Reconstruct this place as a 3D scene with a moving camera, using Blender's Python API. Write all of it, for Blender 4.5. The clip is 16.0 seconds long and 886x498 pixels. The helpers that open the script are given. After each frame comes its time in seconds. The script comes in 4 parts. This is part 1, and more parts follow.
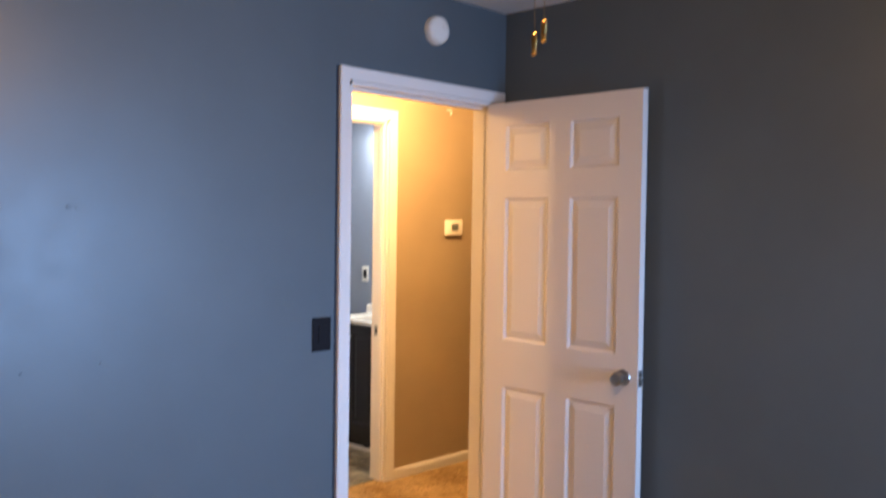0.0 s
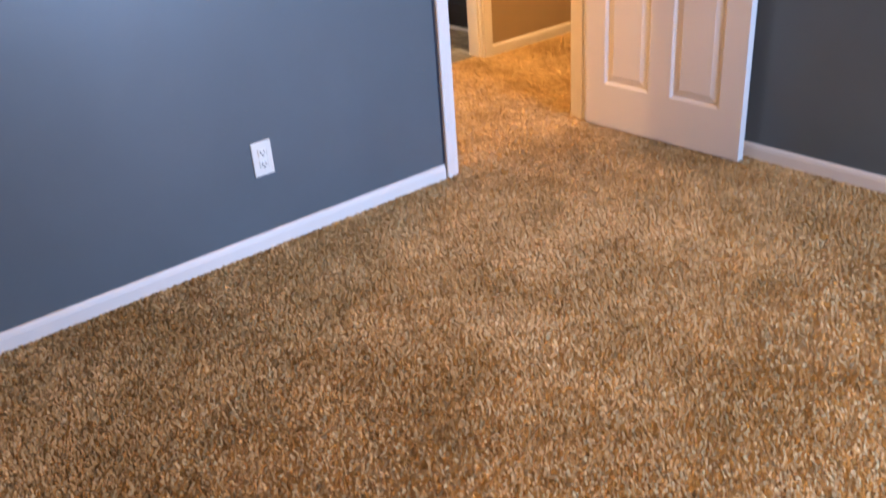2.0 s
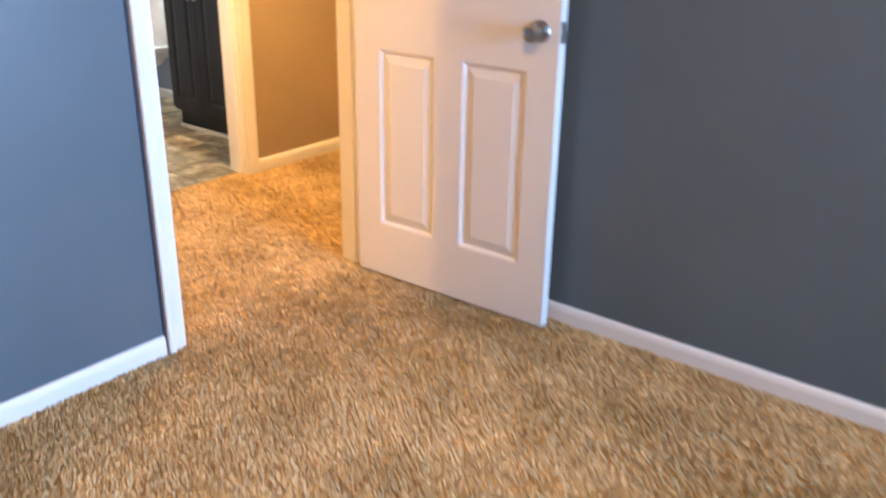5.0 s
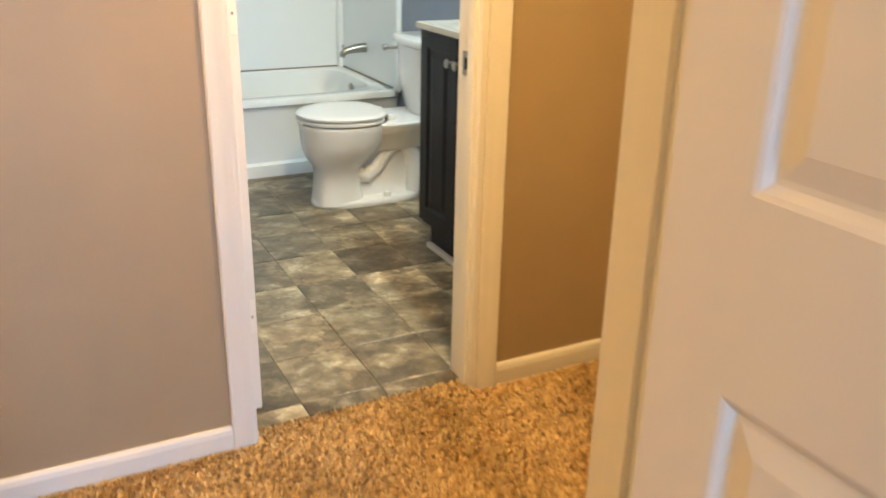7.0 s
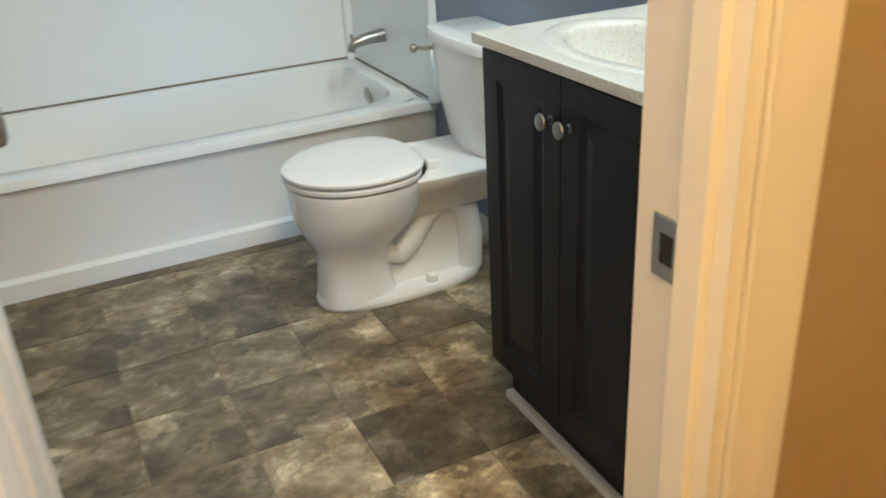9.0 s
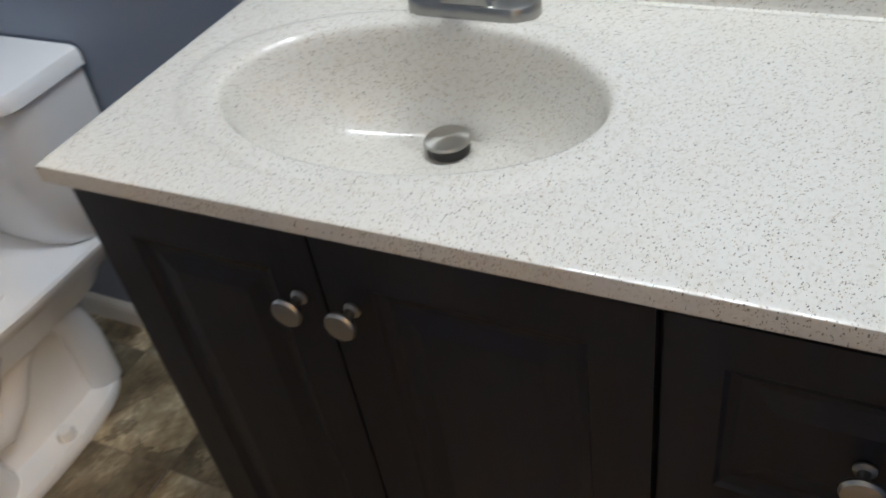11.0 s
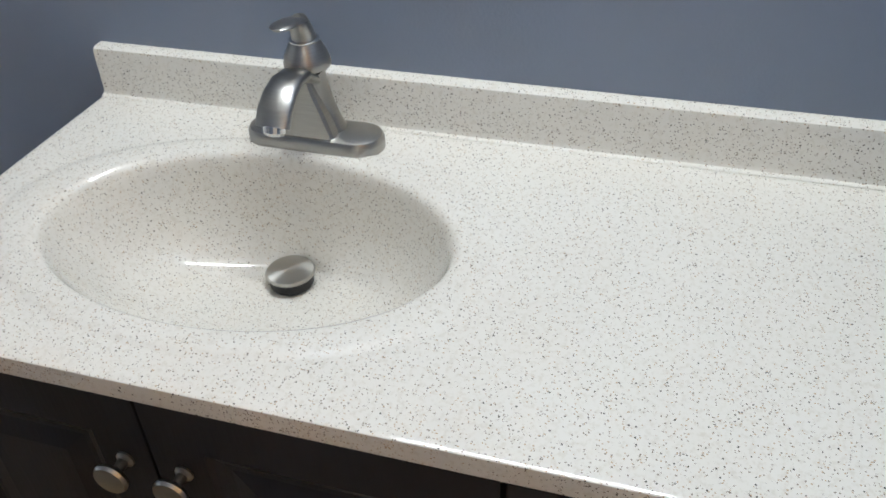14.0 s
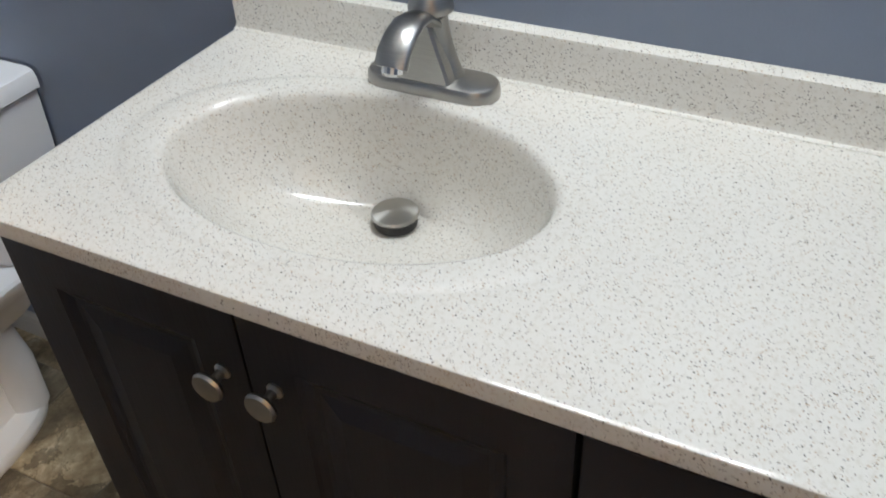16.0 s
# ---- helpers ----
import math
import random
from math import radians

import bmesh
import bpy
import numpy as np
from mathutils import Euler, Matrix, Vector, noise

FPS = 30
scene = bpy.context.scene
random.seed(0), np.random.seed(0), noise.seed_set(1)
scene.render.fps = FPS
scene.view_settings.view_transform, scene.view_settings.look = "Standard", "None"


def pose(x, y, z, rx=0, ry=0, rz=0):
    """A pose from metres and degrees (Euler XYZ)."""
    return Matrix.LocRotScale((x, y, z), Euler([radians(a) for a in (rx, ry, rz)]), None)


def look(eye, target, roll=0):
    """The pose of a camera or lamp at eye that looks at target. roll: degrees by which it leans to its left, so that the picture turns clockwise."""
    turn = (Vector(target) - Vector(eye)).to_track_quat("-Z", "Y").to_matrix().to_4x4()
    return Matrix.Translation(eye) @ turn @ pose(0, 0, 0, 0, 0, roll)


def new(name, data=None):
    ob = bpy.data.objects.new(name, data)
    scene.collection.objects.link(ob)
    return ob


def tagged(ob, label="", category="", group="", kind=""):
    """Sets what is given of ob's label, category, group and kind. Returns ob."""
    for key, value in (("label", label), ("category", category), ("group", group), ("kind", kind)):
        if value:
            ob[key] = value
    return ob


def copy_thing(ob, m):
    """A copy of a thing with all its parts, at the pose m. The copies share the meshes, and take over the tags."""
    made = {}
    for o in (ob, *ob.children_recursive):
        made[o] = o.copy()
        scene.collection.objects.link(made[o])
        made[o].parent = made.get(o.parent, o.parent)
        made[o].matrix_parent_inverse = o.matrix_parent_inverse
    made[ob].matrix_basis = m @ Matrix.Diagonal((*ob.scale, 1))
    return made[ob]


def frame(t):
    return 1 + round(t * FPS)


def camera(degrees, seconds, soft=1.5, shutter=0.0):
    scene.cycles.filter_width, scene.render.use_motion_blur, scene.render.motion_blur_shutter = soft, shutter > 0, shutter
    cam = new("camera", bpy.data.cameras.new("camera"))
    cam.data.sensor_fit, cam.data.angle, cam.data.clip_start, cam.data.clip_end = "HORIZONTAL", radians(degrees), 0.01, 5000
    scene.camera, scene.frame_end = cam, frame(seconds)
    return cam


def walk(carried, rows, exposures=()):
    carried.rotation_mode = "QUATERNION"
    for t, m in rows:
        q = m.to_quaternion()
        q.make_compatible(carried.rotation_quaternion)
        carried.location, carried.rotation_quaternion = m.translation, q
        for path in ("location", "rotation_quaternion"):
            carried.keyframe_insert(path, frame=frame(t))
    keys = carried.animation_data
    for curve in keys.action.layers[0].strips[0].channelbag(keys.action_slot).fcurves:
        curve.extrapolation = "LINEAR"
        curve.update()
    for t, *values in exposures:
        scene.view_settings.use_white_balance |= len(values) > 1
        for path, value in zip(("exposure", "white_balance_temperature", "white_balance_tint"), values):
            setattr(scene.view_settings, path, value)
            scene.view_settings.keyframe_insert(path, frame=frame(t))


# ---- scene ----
cam = camera(54.1, 16.0, soft=1.7, shutter=0.5)
PATH = [
    (0, (-2.951, -2.564, 1.504), (-1.535, -1.152, 1.445), 0.8),
    (0.5, (-2.952, -2.545, 1.475), (-1.625, -1.072, 1.211), -0.3),
    (1, (-2.964, -2.532, 1.428), (-1.731, -1.034, 0.943), -1.2),
    (1.5, (-2.962, -2.513, 1.372), (-1.803, -1.054, 0.645), -2.4),
    (2, (-2.955, -2.513, 1.344), (-1.859, -1.115, 0.424), -4.4),
    (2.5, (-2.939, -2.528, 1.276), (-1.831, -1.219, 0.247), -5.7),
    (3, (-2.897, -2.545, 1.289), (-1.689, -1.421, 0.159), -3.8),
    (3.5, (-2.879, -2.466, 1.246), (-1.435, -1.6, 0.166), -0.8),
    (4, (-2.788, -2.396, 1.239), (-1.198, -1.656, 0.277), 0.5),
    (4.5, (-2.497, -2.271, 1.243), (-0.922, -1.377, 0.395), 0.6),
    (5, (-2.228, -2.04, 1.272), (-0.77, -0.9, 0.516), 1.0),
    (5.2, (-2.095, -1.896, 1.282), (-0.641, -0.727, 0.562), 2.7),
    (7.3, (-0.534, -0.423, 1.202), (0.213, 1.272, 0.449), 0.6),
    (7.5, (-0.477, -0.295, 1.191), (0.225, 1.41, 0.415), 0.3),
    (8, (-0.358, 0.085, 1.214), (0.318, 1.798, 0.436), -0.9),
    (8.2, (-0.3, 0.222, 1.21), (0.366, 1.939, 0.43), -1.7),
    (10.3, (0.169, 1.373, 1.264), (1.182, 2.6, 0.051), -10.9),
    (10.5, (0.208, 1.425, 1.276), (1.287, 2.563, 0.034), -12.8),
    (11, (0.248, 1.54, 1.278), (1.544, 2.344, -0.015), -10.3),
    (11.5, (0.273, 1.588, 1.276), (1.639, 2.246, -0.027), -7.3),
    (12, (0.289, 1.589, 1.293), (1.676, 2.212, -0.007), -6.2),
    (12.5, (0.299, 1.565, 1.315), (1.721, 2.166, 0.044), -5.2),
    (13, (0.311, 1.554, 1.328), (1.77, 2.129, 0.086), -4.5),
    (13.5, (0.311, 1.551, 1.327), (1.808, 2.091, 0.116), -3.7),
    (14, (0.311, 1.549, 1.324), (1.817, 2.068, 0.115), -2.9),
    (14.5, (0.302, 1.547, 1.31), (1.79, 2.068, 0.079), -1.3),
    (15, (0.283, 1.534, 1.299), (1.718, 2.125, 0.038), -0.4),
    (15.5, (0.277, 1.517, 1.306), (1.652, 2.21, 0.029), -1.5),
    (16, (0.301, 1.535, 1.31), (1.671, 2.277, 0.056), -3.0),
]
walk(cam, [(t, look(eye, target, roll)) for t, eye, target, roll in PATH],
     [(0, 0.25, 7000, 11), (1.5, 0.6, 7200, 13), (2.5, 0.8, 7900, 17), (3, 1.0, 8000, 17), (3.5, 1.15, 8000, 14), (4, 0.9, 8000, 11), (5.2, 1.05, 6800, 5), (7.3, 0.25, 6800, -7), (8.2, 0.25, 6700, -8), (10.3, -0.68, 6250, 6), (12, -0.55, 6400, 8), (16, -0.55, 6400, 8)])

# ---------------------------------------------------------------- light
world = bpy.data.worlds.new("world")
scene.world = world
world.use_nodes = True
sky = world.node_tree.nodes.new("ShaderNodeTexSky")
sky.sky_type, sky.sun_disc = "NISHITA", False
sky.sun_elevation, sky.sun_rotation = radians(42), radians(60)
world.node_tree.links.new(sky.outputs[0], world.node_tree.nodes["Background"].inputs[0])
world.node_tree.nodes["Background"].inputs[1].default_value = 0.1


def area_lamp(name, m, sx, sy, watts, color):
    data = bpy.data.lights.new(name, "AREA")
    data.shape, data.size, data.size_y, data.energy, data.color = "RECTANGLE", sx, sy, watts, color
    ob = new(name, data)
    ob.matrix_world = m
    return ob


def bulb(name, place, radius, watts, color):
    data = bpy.data.lights.new(name, "POINT")
    data.shadow_soft_size, data.energy, data.color = radius, watts, color
    ob = new(name, data)
    ob.location = place
    return ob


WARM = (1.0, 0.64, 0.30)
WINX = (-1.5, -0.15)
daylight = area_lamp("window_light", look((-0.82, -4.12, 1.25), (-1.35, 0, 0.55)), 1.3, 1.2, 42, (0.27, 0.51, 1.0))
daylight.data.spread = radians(85)
bulb("hall_bulb", (0.10, 0.60, 2.30), 0.07, 92, WARM)
bulb("hall_end_bulb", (-2.2, 0.92, 2.25), 0.05, 50, (1.0, 0.63, 0.28))
area_lamp("bedroom_lamp", look((-1.9, -1.75, 2.27), (-1.9, -1.749, 0)), 0.2, 0.2, 9, (1.0, 0.60, 0.28))
bulb("bedroom_bulb", (-1.9, -1.75, 2.20), 0.09, 26, (1.0, 0.60, 0.28))
for bulb_y in (1.53, 1.69, 1.85, 2.01):
    bulb("vanity_bulb", (1.02, bulb_y, 2.075), 0.022, 17, (0.93, 0.97, 1.0))

# ---------------------------------------------------------------- materials


def nodes_of(name):
    m = bpy.data.materials.new(name)
    m.use_nodes = True
    t = m.node_tree
    return m, t, t.nodes["Principled BSDF"]


def coords(t, scale=(1, 1, 1)):
    g = t.nodes.new("ShaderNodeNewGeometry")
    mp = t.nodes.new("ShaderNodeMapping")
    mp.inputs["Scale"].default_value = scale
    t.links.new(g.outputs["Position"], mp.inputs[0])
    return mp.outputs[0]


def noise_tex(t, vec, scale, detail=4, rough=0.55):
    n = t.nodes.new("ShaderNodeTexNoise")
    n.inputs["Scale"].default_value = scale
    n.inputs["Detail"].default_value = detail
    n.inputs["Roughness"].default_value = rough
    t.links.new(vec, n.inputs["Vector"])
    return n


def ramp(t, fac, stops):
    r = t.nodes.new("ShaderNodeValToRGB")
    e = r.color_ramp.elements
    while len(e) < len(stops):
        e.new(0.5)
    for el, (p, c) in zip(e, stops):
        el.position, el.color = p, (*c, 1)
    t.links.new(fac, r.inputs[0])
    return r.outputs[0]


def mix(t, fac, a, b, mode="MIX"):
    m = t.nodes.new("ShaderNodeMix")
    m.data_type, m.blend_type = "RGBA", mode
    for val, i in ((fac, 0), (a, 6), (b, 7)):
        if isinstance(val, (int, float)):
            m.inputs[i].default_value = val
        elif isinstance(val, tuple):
            m.inputs[i].default_value = (*val, 1)
        else:
            t.links.new(val, m.inputs[i])
    return m.outputs[2]


def bump(t, p, height, strength, dist):
    b = t.nodes.new("ShaderNodeBump")
    b.inputs["Strength"].default_value, b.inputs["Distance"].default_value = strength, dist
    t.links.new(height, b.inputs["Height"])
    t.links.new(b.outputs[0], p.inputs["Normal"])


def paint(name, color, rough, big=1.3, fine=260, var=0.1, relief=0.12, spread=0.06, squash=(1, 1, 1)):
    """Painted or enamelled surface with slight large-scale tone drift, roller texture and uneven gloss."""
    m, t, p = nodes_of(name)
    v = coords(t, squash)
    n1, n2 = noise_tex(t, v, big, 5), noise_tex(t, v, fine, 2)
    lo, hi = tuple(c * (1 - var) for c in color), tuple(min(1, c * (1 + var)) for c in color)
    t.links.new(ramp(t, n1.outputs[0], [(0.3, lo), (0.7, hi)]), p.inputs["Base Color"])
    mr = t.nodes.new("ShaderNodeMapRange")
    mr.inputs["To Min"].default_value, mr.inputs["To Max"].default_value = rough - spread, rough + spread
    n3 = noise_tex(t, v, big * 7, 5)
    t.links.new(n3.outputs[0], mr.inputs[0])
    t.links.new(mr.outputs[0], p.inputs["Roughness"])
    if relief:
        bump(t, p, n2.outputs[0], relief, 0.002)
    return m


M_GREY = paint("slate_grey_wall_paint", (0.098, 0.124, 0.138), 0.36, relief=0.2)
M_BATH = paint("blue_grey_bath_paint", (0.215, 0.255, 0.335), 0.4, relief=0.2)
M_TAN = paint("tan_wall_paint", (0.35, 0.262, 0.165), 0.5, relief=0.2)
M_CEIL = paint("white_ceiling_paint", (0.74, 0.72, 0.68), 0.9, fine=60, relief=0.6)
M_TRIM = paint("white_trim_paint", (0.74, 0.71, 0.67), 0.38, fine=120, var=0.05, relief=0.06)
M_DOOR = paint("white_door_paint", (0.74, 0.70, 0.65), 0.42, fine=160, var=0.04, relief=0.15, squash=(1, 1, 0.15))
M_PLATE = paint("ivory_plastic", (0.78, 0.75, 0.68), 0.35, var=0.03, relief=0)
M_DARKPL = paint("dark_bronze_plate", (0.012, 0.012, 0.014), 0.6, var=0.1, relief=0)
M_DARKPL.node_tree.nodes["Principled BSDF"].inputs["Specular IOR Level"].default_value = 0.1
M_BLACK = paint("black_void", (0.01, 0.01, 0.01), 0.8, var=0.1, relief=0)
M_PORC = paint("white_porcelain", (0.82, 0.83, 0.84), 0.08, var=0.015, relief=0, spread=0.02)
M_SEAT = paint("white_plastic_seat", (0.82, 0.83, 0.84), 0.2, var=0.015, relief=0, spread=0.03)
M_TUB = paint("white_tub_enamel", (0.80, 0.84, 0.86), 0.13, var=0.015, relief=0, spread=0.04)
M_DARKWOOD = paint("espresso_cabinet", (0.0130, 0.0132, 0.0180), 0.44, big=6, fine=240, var=0.3, relief=0.1, squash=(1, 1, 0.1))
M_DARKWOOD.node_tree.nodes["Principled BSDF"].inputs["Specular IOR Level"].default_value = 0.25
M_RUBBER = paint("black_rubber", (0.012, 0.012, 0.014), 0.5, relief=0)
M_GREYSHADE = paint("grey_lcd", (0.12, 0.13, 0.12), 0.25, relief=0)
M_BRASS = paint("aged_brass", (0.55, 0.36, 0.13), 0.3, relief=0)
M_BRASS.node_tree.nodes["Principled BSDF"].inputs["Metallic"].default_value = 1
M_CARPETBASE = paint("carpet_backing", (0.42, 0.28, 0.15), 0.95, big=3, fine=180, var=0.25, relief=1.0)


def brushed(name, color, rough):
    m, t, p = nodes_of(name)
    v = coords(t, (40, 40, 900))
    n = noise_tex(t, v, 1.0, 3)
    t.links.new(ramp(t, n.outputs[0], [(0.25, tuple(c * 0.85 for c in color)), (0.75, color)]), p.inputs["Base Color"])
    p.inputs["Metallic"].default_value, p.inputs["Roughness"].default_value = 1, rough
    bump(t, p, n.outputs[0], 0.05, 0.001)
    return m


M_NICKEL = brushed("brushed_nickel", (0.42, 0.41, 0.385), 0.32)


def spun_nickel():
    """Turned cap whose fine rings draw the light into wedges."""
    m, t, p = nodes_of("spun_nickel")
    p.inputs["Base Color"].default_value = (0.52, 0.51, 0.48, 1)
    p.inputs["Metallic"].default_value, p.inputs["Roughness"].default_value = 1, 0.34
    p.inputs["Anisotropic"].default_value = 0.85
    tan = t.nodes.new("ShaderNodeTangent")
    tan.direction_type, tan.axis = "RADIAL", "Z"
    t.links.new(tan.outputs[0], p.inputs["Tangent"])
    return m


M_SPUN = spun_nickel()
M_CHROME = brushed("chrome", (0.72, 0.72, 0.72), 0.1)


def pile_material():
    m, t, p = nodes_of("beige_carpet_pile")
    g = t.nodes.new("ShaderNodeNewGeometry")
    v = coords(t)
    n1, n2 = noise_tex(t, v, 3.4, 5, 0.65), noise_tex(t, v, 26, 4, 0.6)
    big = ramp(t, n1.outputs[0], [(0.36, (0.52, 0.355, 0.165)), (0.64, (0.80, 0.585, 0.315))])
    mid = ramp(t, n2.outputs[0], [(0.3, (0.72, 0.69, 0.65)), (0.62, (1.0, 1.0, 1.0))])
    one = mix(t, 1.0, big, mid, "MULTIPLY")
    isl = ramp(t, g.outputs["Random Per Island"], [(0.0, (0.70, 0.65, 0.60)), (0.14, (0.95, 0.94, 0.93)), (1.0, (1.0, 1.0, 1.0))])
    t.links.new(mix(t, 1.0, one, isl, "MULTIPLY"), p.inputs["Base Color"])
    p.inputs["Roughness"].default_value = 0.85
    p.inputs["Specular IOR Level"].default_value = 0.12
    return m


def stone_top():
    m, t, p = nodes_of("speckled_cultured_marble")
    v = coords(t)
    n = noise_tex(t, v, 3, 4)
    base = ramp(t, n.outputs[0], [(0.3, (0.64, 0.612, 0.55)), (0.7, (0.69, 0.668, 0.605))])
    n2 = noise_tex(t, v, 190, 3, 0.7)
    base = mix(t, 1.0, base, ramp(t, n2.outputs[0], [(0.34, (0.90, 0.88, 0.85)), (0.5, (1, 1, 1))]), "MULTIPLY")
    for scale, size, share, tone in ((500, 0.31, 0.21, (0.17, 0.135, 0.10)), (310, 0.24, 0.10, (0.035, 0.03, 0.026)), (420, 0.29, 0.19, (0.44, 0.33, 0.22))):
        w = noise_tex(t, v, scale * 1.2, 1)
        add = mix(t, 0.0016, v, w.outputs["Color"], "ADD")
        vo = t.nodes.new("ShaderNodeTexVoronoi")
        vo.inputs["Scale"].default_value = scale
        t.links.new(add, vo.inputs["Vector"])
        near = t.nodes.new("ShaderNodeMath")
        near.operation = "LESS_THAN"
        near.inputs[1].default_value = size
        t.links.new(vo.outputs["Distance"], near.inputs[0])
        sep = t.nodes.new("ShaderNodeSeparateColor")
        t.links.new(vo.outputs["Color"], sep.inputs[0])
        few = t.nodes.new("ShaderNodeMath")
        few.operation = "LESS_THAN"
        few.inputs[1].default_value = share
        t.links.new(sep.outputs[0], few.inputs[0])
        both = t.nodes.new("ShaderNodeMath")
        both.operation = "MULTIPLY"
        t.links.new(near.outputs[0], both.inputs[0])
        t.links.new(few.outputs[0], both.inputs[1])
        base = mix(t, both.outputs[0], base, tone)
    t.links.new(base, p.inputs["Base Color"])
    p.inputs["Roughness"].default_value = 0.12
    return m


def slate_tile():
    m, t, p = nodes_of("slate_look_vinyl_tile")
    g = t.nodes.new("ShaderNodeNewGeometry")
    oi = t.nodes.new("ShaderNodeObjectInfo")
    vm = t.nodes.new("ShaderNodeVectorMath")
    vm.operation = "SCALE"
    vm.inputs["Scale"].default_value = 9.0
    comb = t.nodes.new("ShaderNodeCombineXYZ")
    for i in range(3):
        t.links.new(oi.outputs["Random"], comb.inputs[i])
    t.links.new(comb.outputs[0], vm.inputs[0])
    ad = t.nodes.new("ShaderNodeVectorMath")
    t.links.new(g.outputs["Position"], ad.inputs[0])
    t.links.new(vm.outputs[0], ad.inputs[1])
    rot = t.nodes.new("ShaderNodeMapping")
    rot.inputs["Rotation"].default_value = (0, 0, 0.6)
    rot.inputs["Scale"].default_value = (1, 1.25, 1)
    t.links.new(ad.outputs[0], rot.inputs[0])
    n1 = noise_tex(t, rot.outputs[0], 7.5, 10, 0.68)
    n1.inputs["Distortion"].default_value = 0.3
    n2 = noise_tex(t, rot.outputs[0], 38, 5, 0.7)
    # cleft flakes: ragged cells, each a shade of its own with a darker rim
    rag = noise_tex(t, rot.outputs[0], 17, 6, 0.7)
    torn = mix(t, 0.16, rot.outputs[0], rag.outputs["Color"], "ADD")
    flake = t.nodes.new("ShaderNodeTexVoronoi")
    flake.inputs["Scale"].default_value = 9.0
    t.links.new(torn, flake.inputs["Vector"])
    tone = t.nodes.new("ShaderNodeSeparateColor")
    t.links.new(flake.outputs["Color"], tone.inputs[0])
    rim = t.nodes.new("ShaderNodeTexVoronoi")
    rim.feature = "DISTANCE_TO_EDGE"
    rim.inputs["Scale"].default_value = 9.0
    t.links.new(torn, rim.inputs["Vector"])
    col = ramp(t, n1.outputs[0], [(0.32, (0.095, 0.073, 0.046)), (0.46, (0.20, 0.163, 0.108)), (0.56, (0.31, 0.268, 0.19)), (0.66, (0.56, 0.52, 0.41))])
    col = mix(t, 1.0, col, ramp(t, tone.outputs[0], [(0.0, (0.62, 0.61, 0.59)), (0.6, (1.0, 1.0, 0.98)), (1.0, (1.55, 1.54, 1.5))]), "MULTIPLY")
    col = mix(t, 1.0, col, ramp(t, rim.outputs["Distance"], [(0.0, (0.72, 0.70, 0.68)), (0.05, (1, 1, 1))]), "MULTIPLY")
    col = mix(t, 1.0, col, ramp(t, n2.outputs[0], [(0.3, (0.66, 0.64, 0.62)), (0.65, (1, 1, 1))]), "MULTIPLY")
    col = mix(t, 1.0, col, ramp(t, oi.outputs["Random"], [(0.0, (0.66, 0.64, 0.62)), (0.65, (0.98, 0.97, 0.95)), (1.0, (1.6, 1.56, 1.5))]), "MULTIPLY")
    t.links.new(col, p.inputs["Base Color"])
    p.inputs["Roughness"].default_value = 0.36
    bump(t, p, n1.outputs[0], 0.25, 0.003)
    return m


M_PILE, M_STONE, M_TILE = pile_material(), stone_top(), slate_tile()
M_GROUT = paint("tile_joint", (0.17, 0.14, 0.105), 0.6, big=8, var=0.2, relief=0.2)


def glow(name, color, strength):
    m, t, p = nodes_of(name)
    p.inputs["Emission Color"].default_value, p.inputs["Emission Strength"].default_value = (*color, 1), strength
    return m


M_GLASS, _t, _p = nodes_of("window_glass")
_p.inputs["Transmission Weight"].default_value, _p.inputs["Roughness"].default_value = 1.0, 0.0

# ---------------------------------------------------------------- mesh helpers


def finish(name, bm, material, parent=None, label="", smooth=False):
    bmesh.ops.recalc_face_normals(bm, faces=bm.faces)
    me = bpy.data.meshes.new(name)
    bm.to_mesh(me)
    bm.free()
    me.materials.append(material)
    if smooth:
        me.polygons.foreach_set("use_smooth", [True] * len(me.polygons))
        me.set_sharp_from_angle(angle=radians(38))
    ob = new(name, me)
    if parent:
        ob.parent = parent
    if label:
        ob["label"] = label
    return ob


def part(name, bm, material, parent, label="", smooth=False):
    return finish(name, bm, material, parent, label, smooth)


def thing(name, label, category, group=""):
    return tagged(new(name), label, category, group)


def box_bm(x0, x1, y0, y1, z0, z1, bevel=0.0, bm=None, seg=2):
    bm = bm or bmesh.new()
    r = bmesh.ops.create_cube(bm, size=1)
    bmesh.ops.transform(bm, verts=r["verts"], matrix=Matrix.LocRotScale(((x0 + x1) / 2, (y0 + y1) / 2, (z0 + z1) / 2), None, (x1 - x0, y1 - y0, z1 - z0)))
    if bevel:
        es = list({e for v in r["verts"] for e in v.link_edges})
        bmesh.ops.bevel(bm, geom=es, offset=bevel, segments=seg, affect="EDGES", profile=0.5)
    return bm


def loft(loops, cap0=True, cap1=True, bm=None):
    """Skin between closed loops of equal length."""
    bm = bm or bmesh.new()
    rows = [[bm.verts.new(p) for p in lp] for lp in loops]
    n = len(rows[0])
    for a, b in zip(rows, rows[1:]):
        for i in range(n):
            bm.faces.new((a[i], a[(i + 1) % n], b[(i + 1) % n], b[i]))
    if cap0:
        bm.faces.new(rows[0][::-1])
    if cap1:
        bm.faces.new(rows[-1])
    return bm


def oval(cx, cy, z, hx, hy, n=40, power=2.0):
    out = []
    for i in range(n):
        a = 2 * math.pi * i / n
        c, s = math.cos(a), math.sin(a)
        out.append((cx + hx * math.copysign(abs(c) ** (2 / power), c), cy + hy * math.copysign(abs(s) ** (2 / power), s), z))
    return out


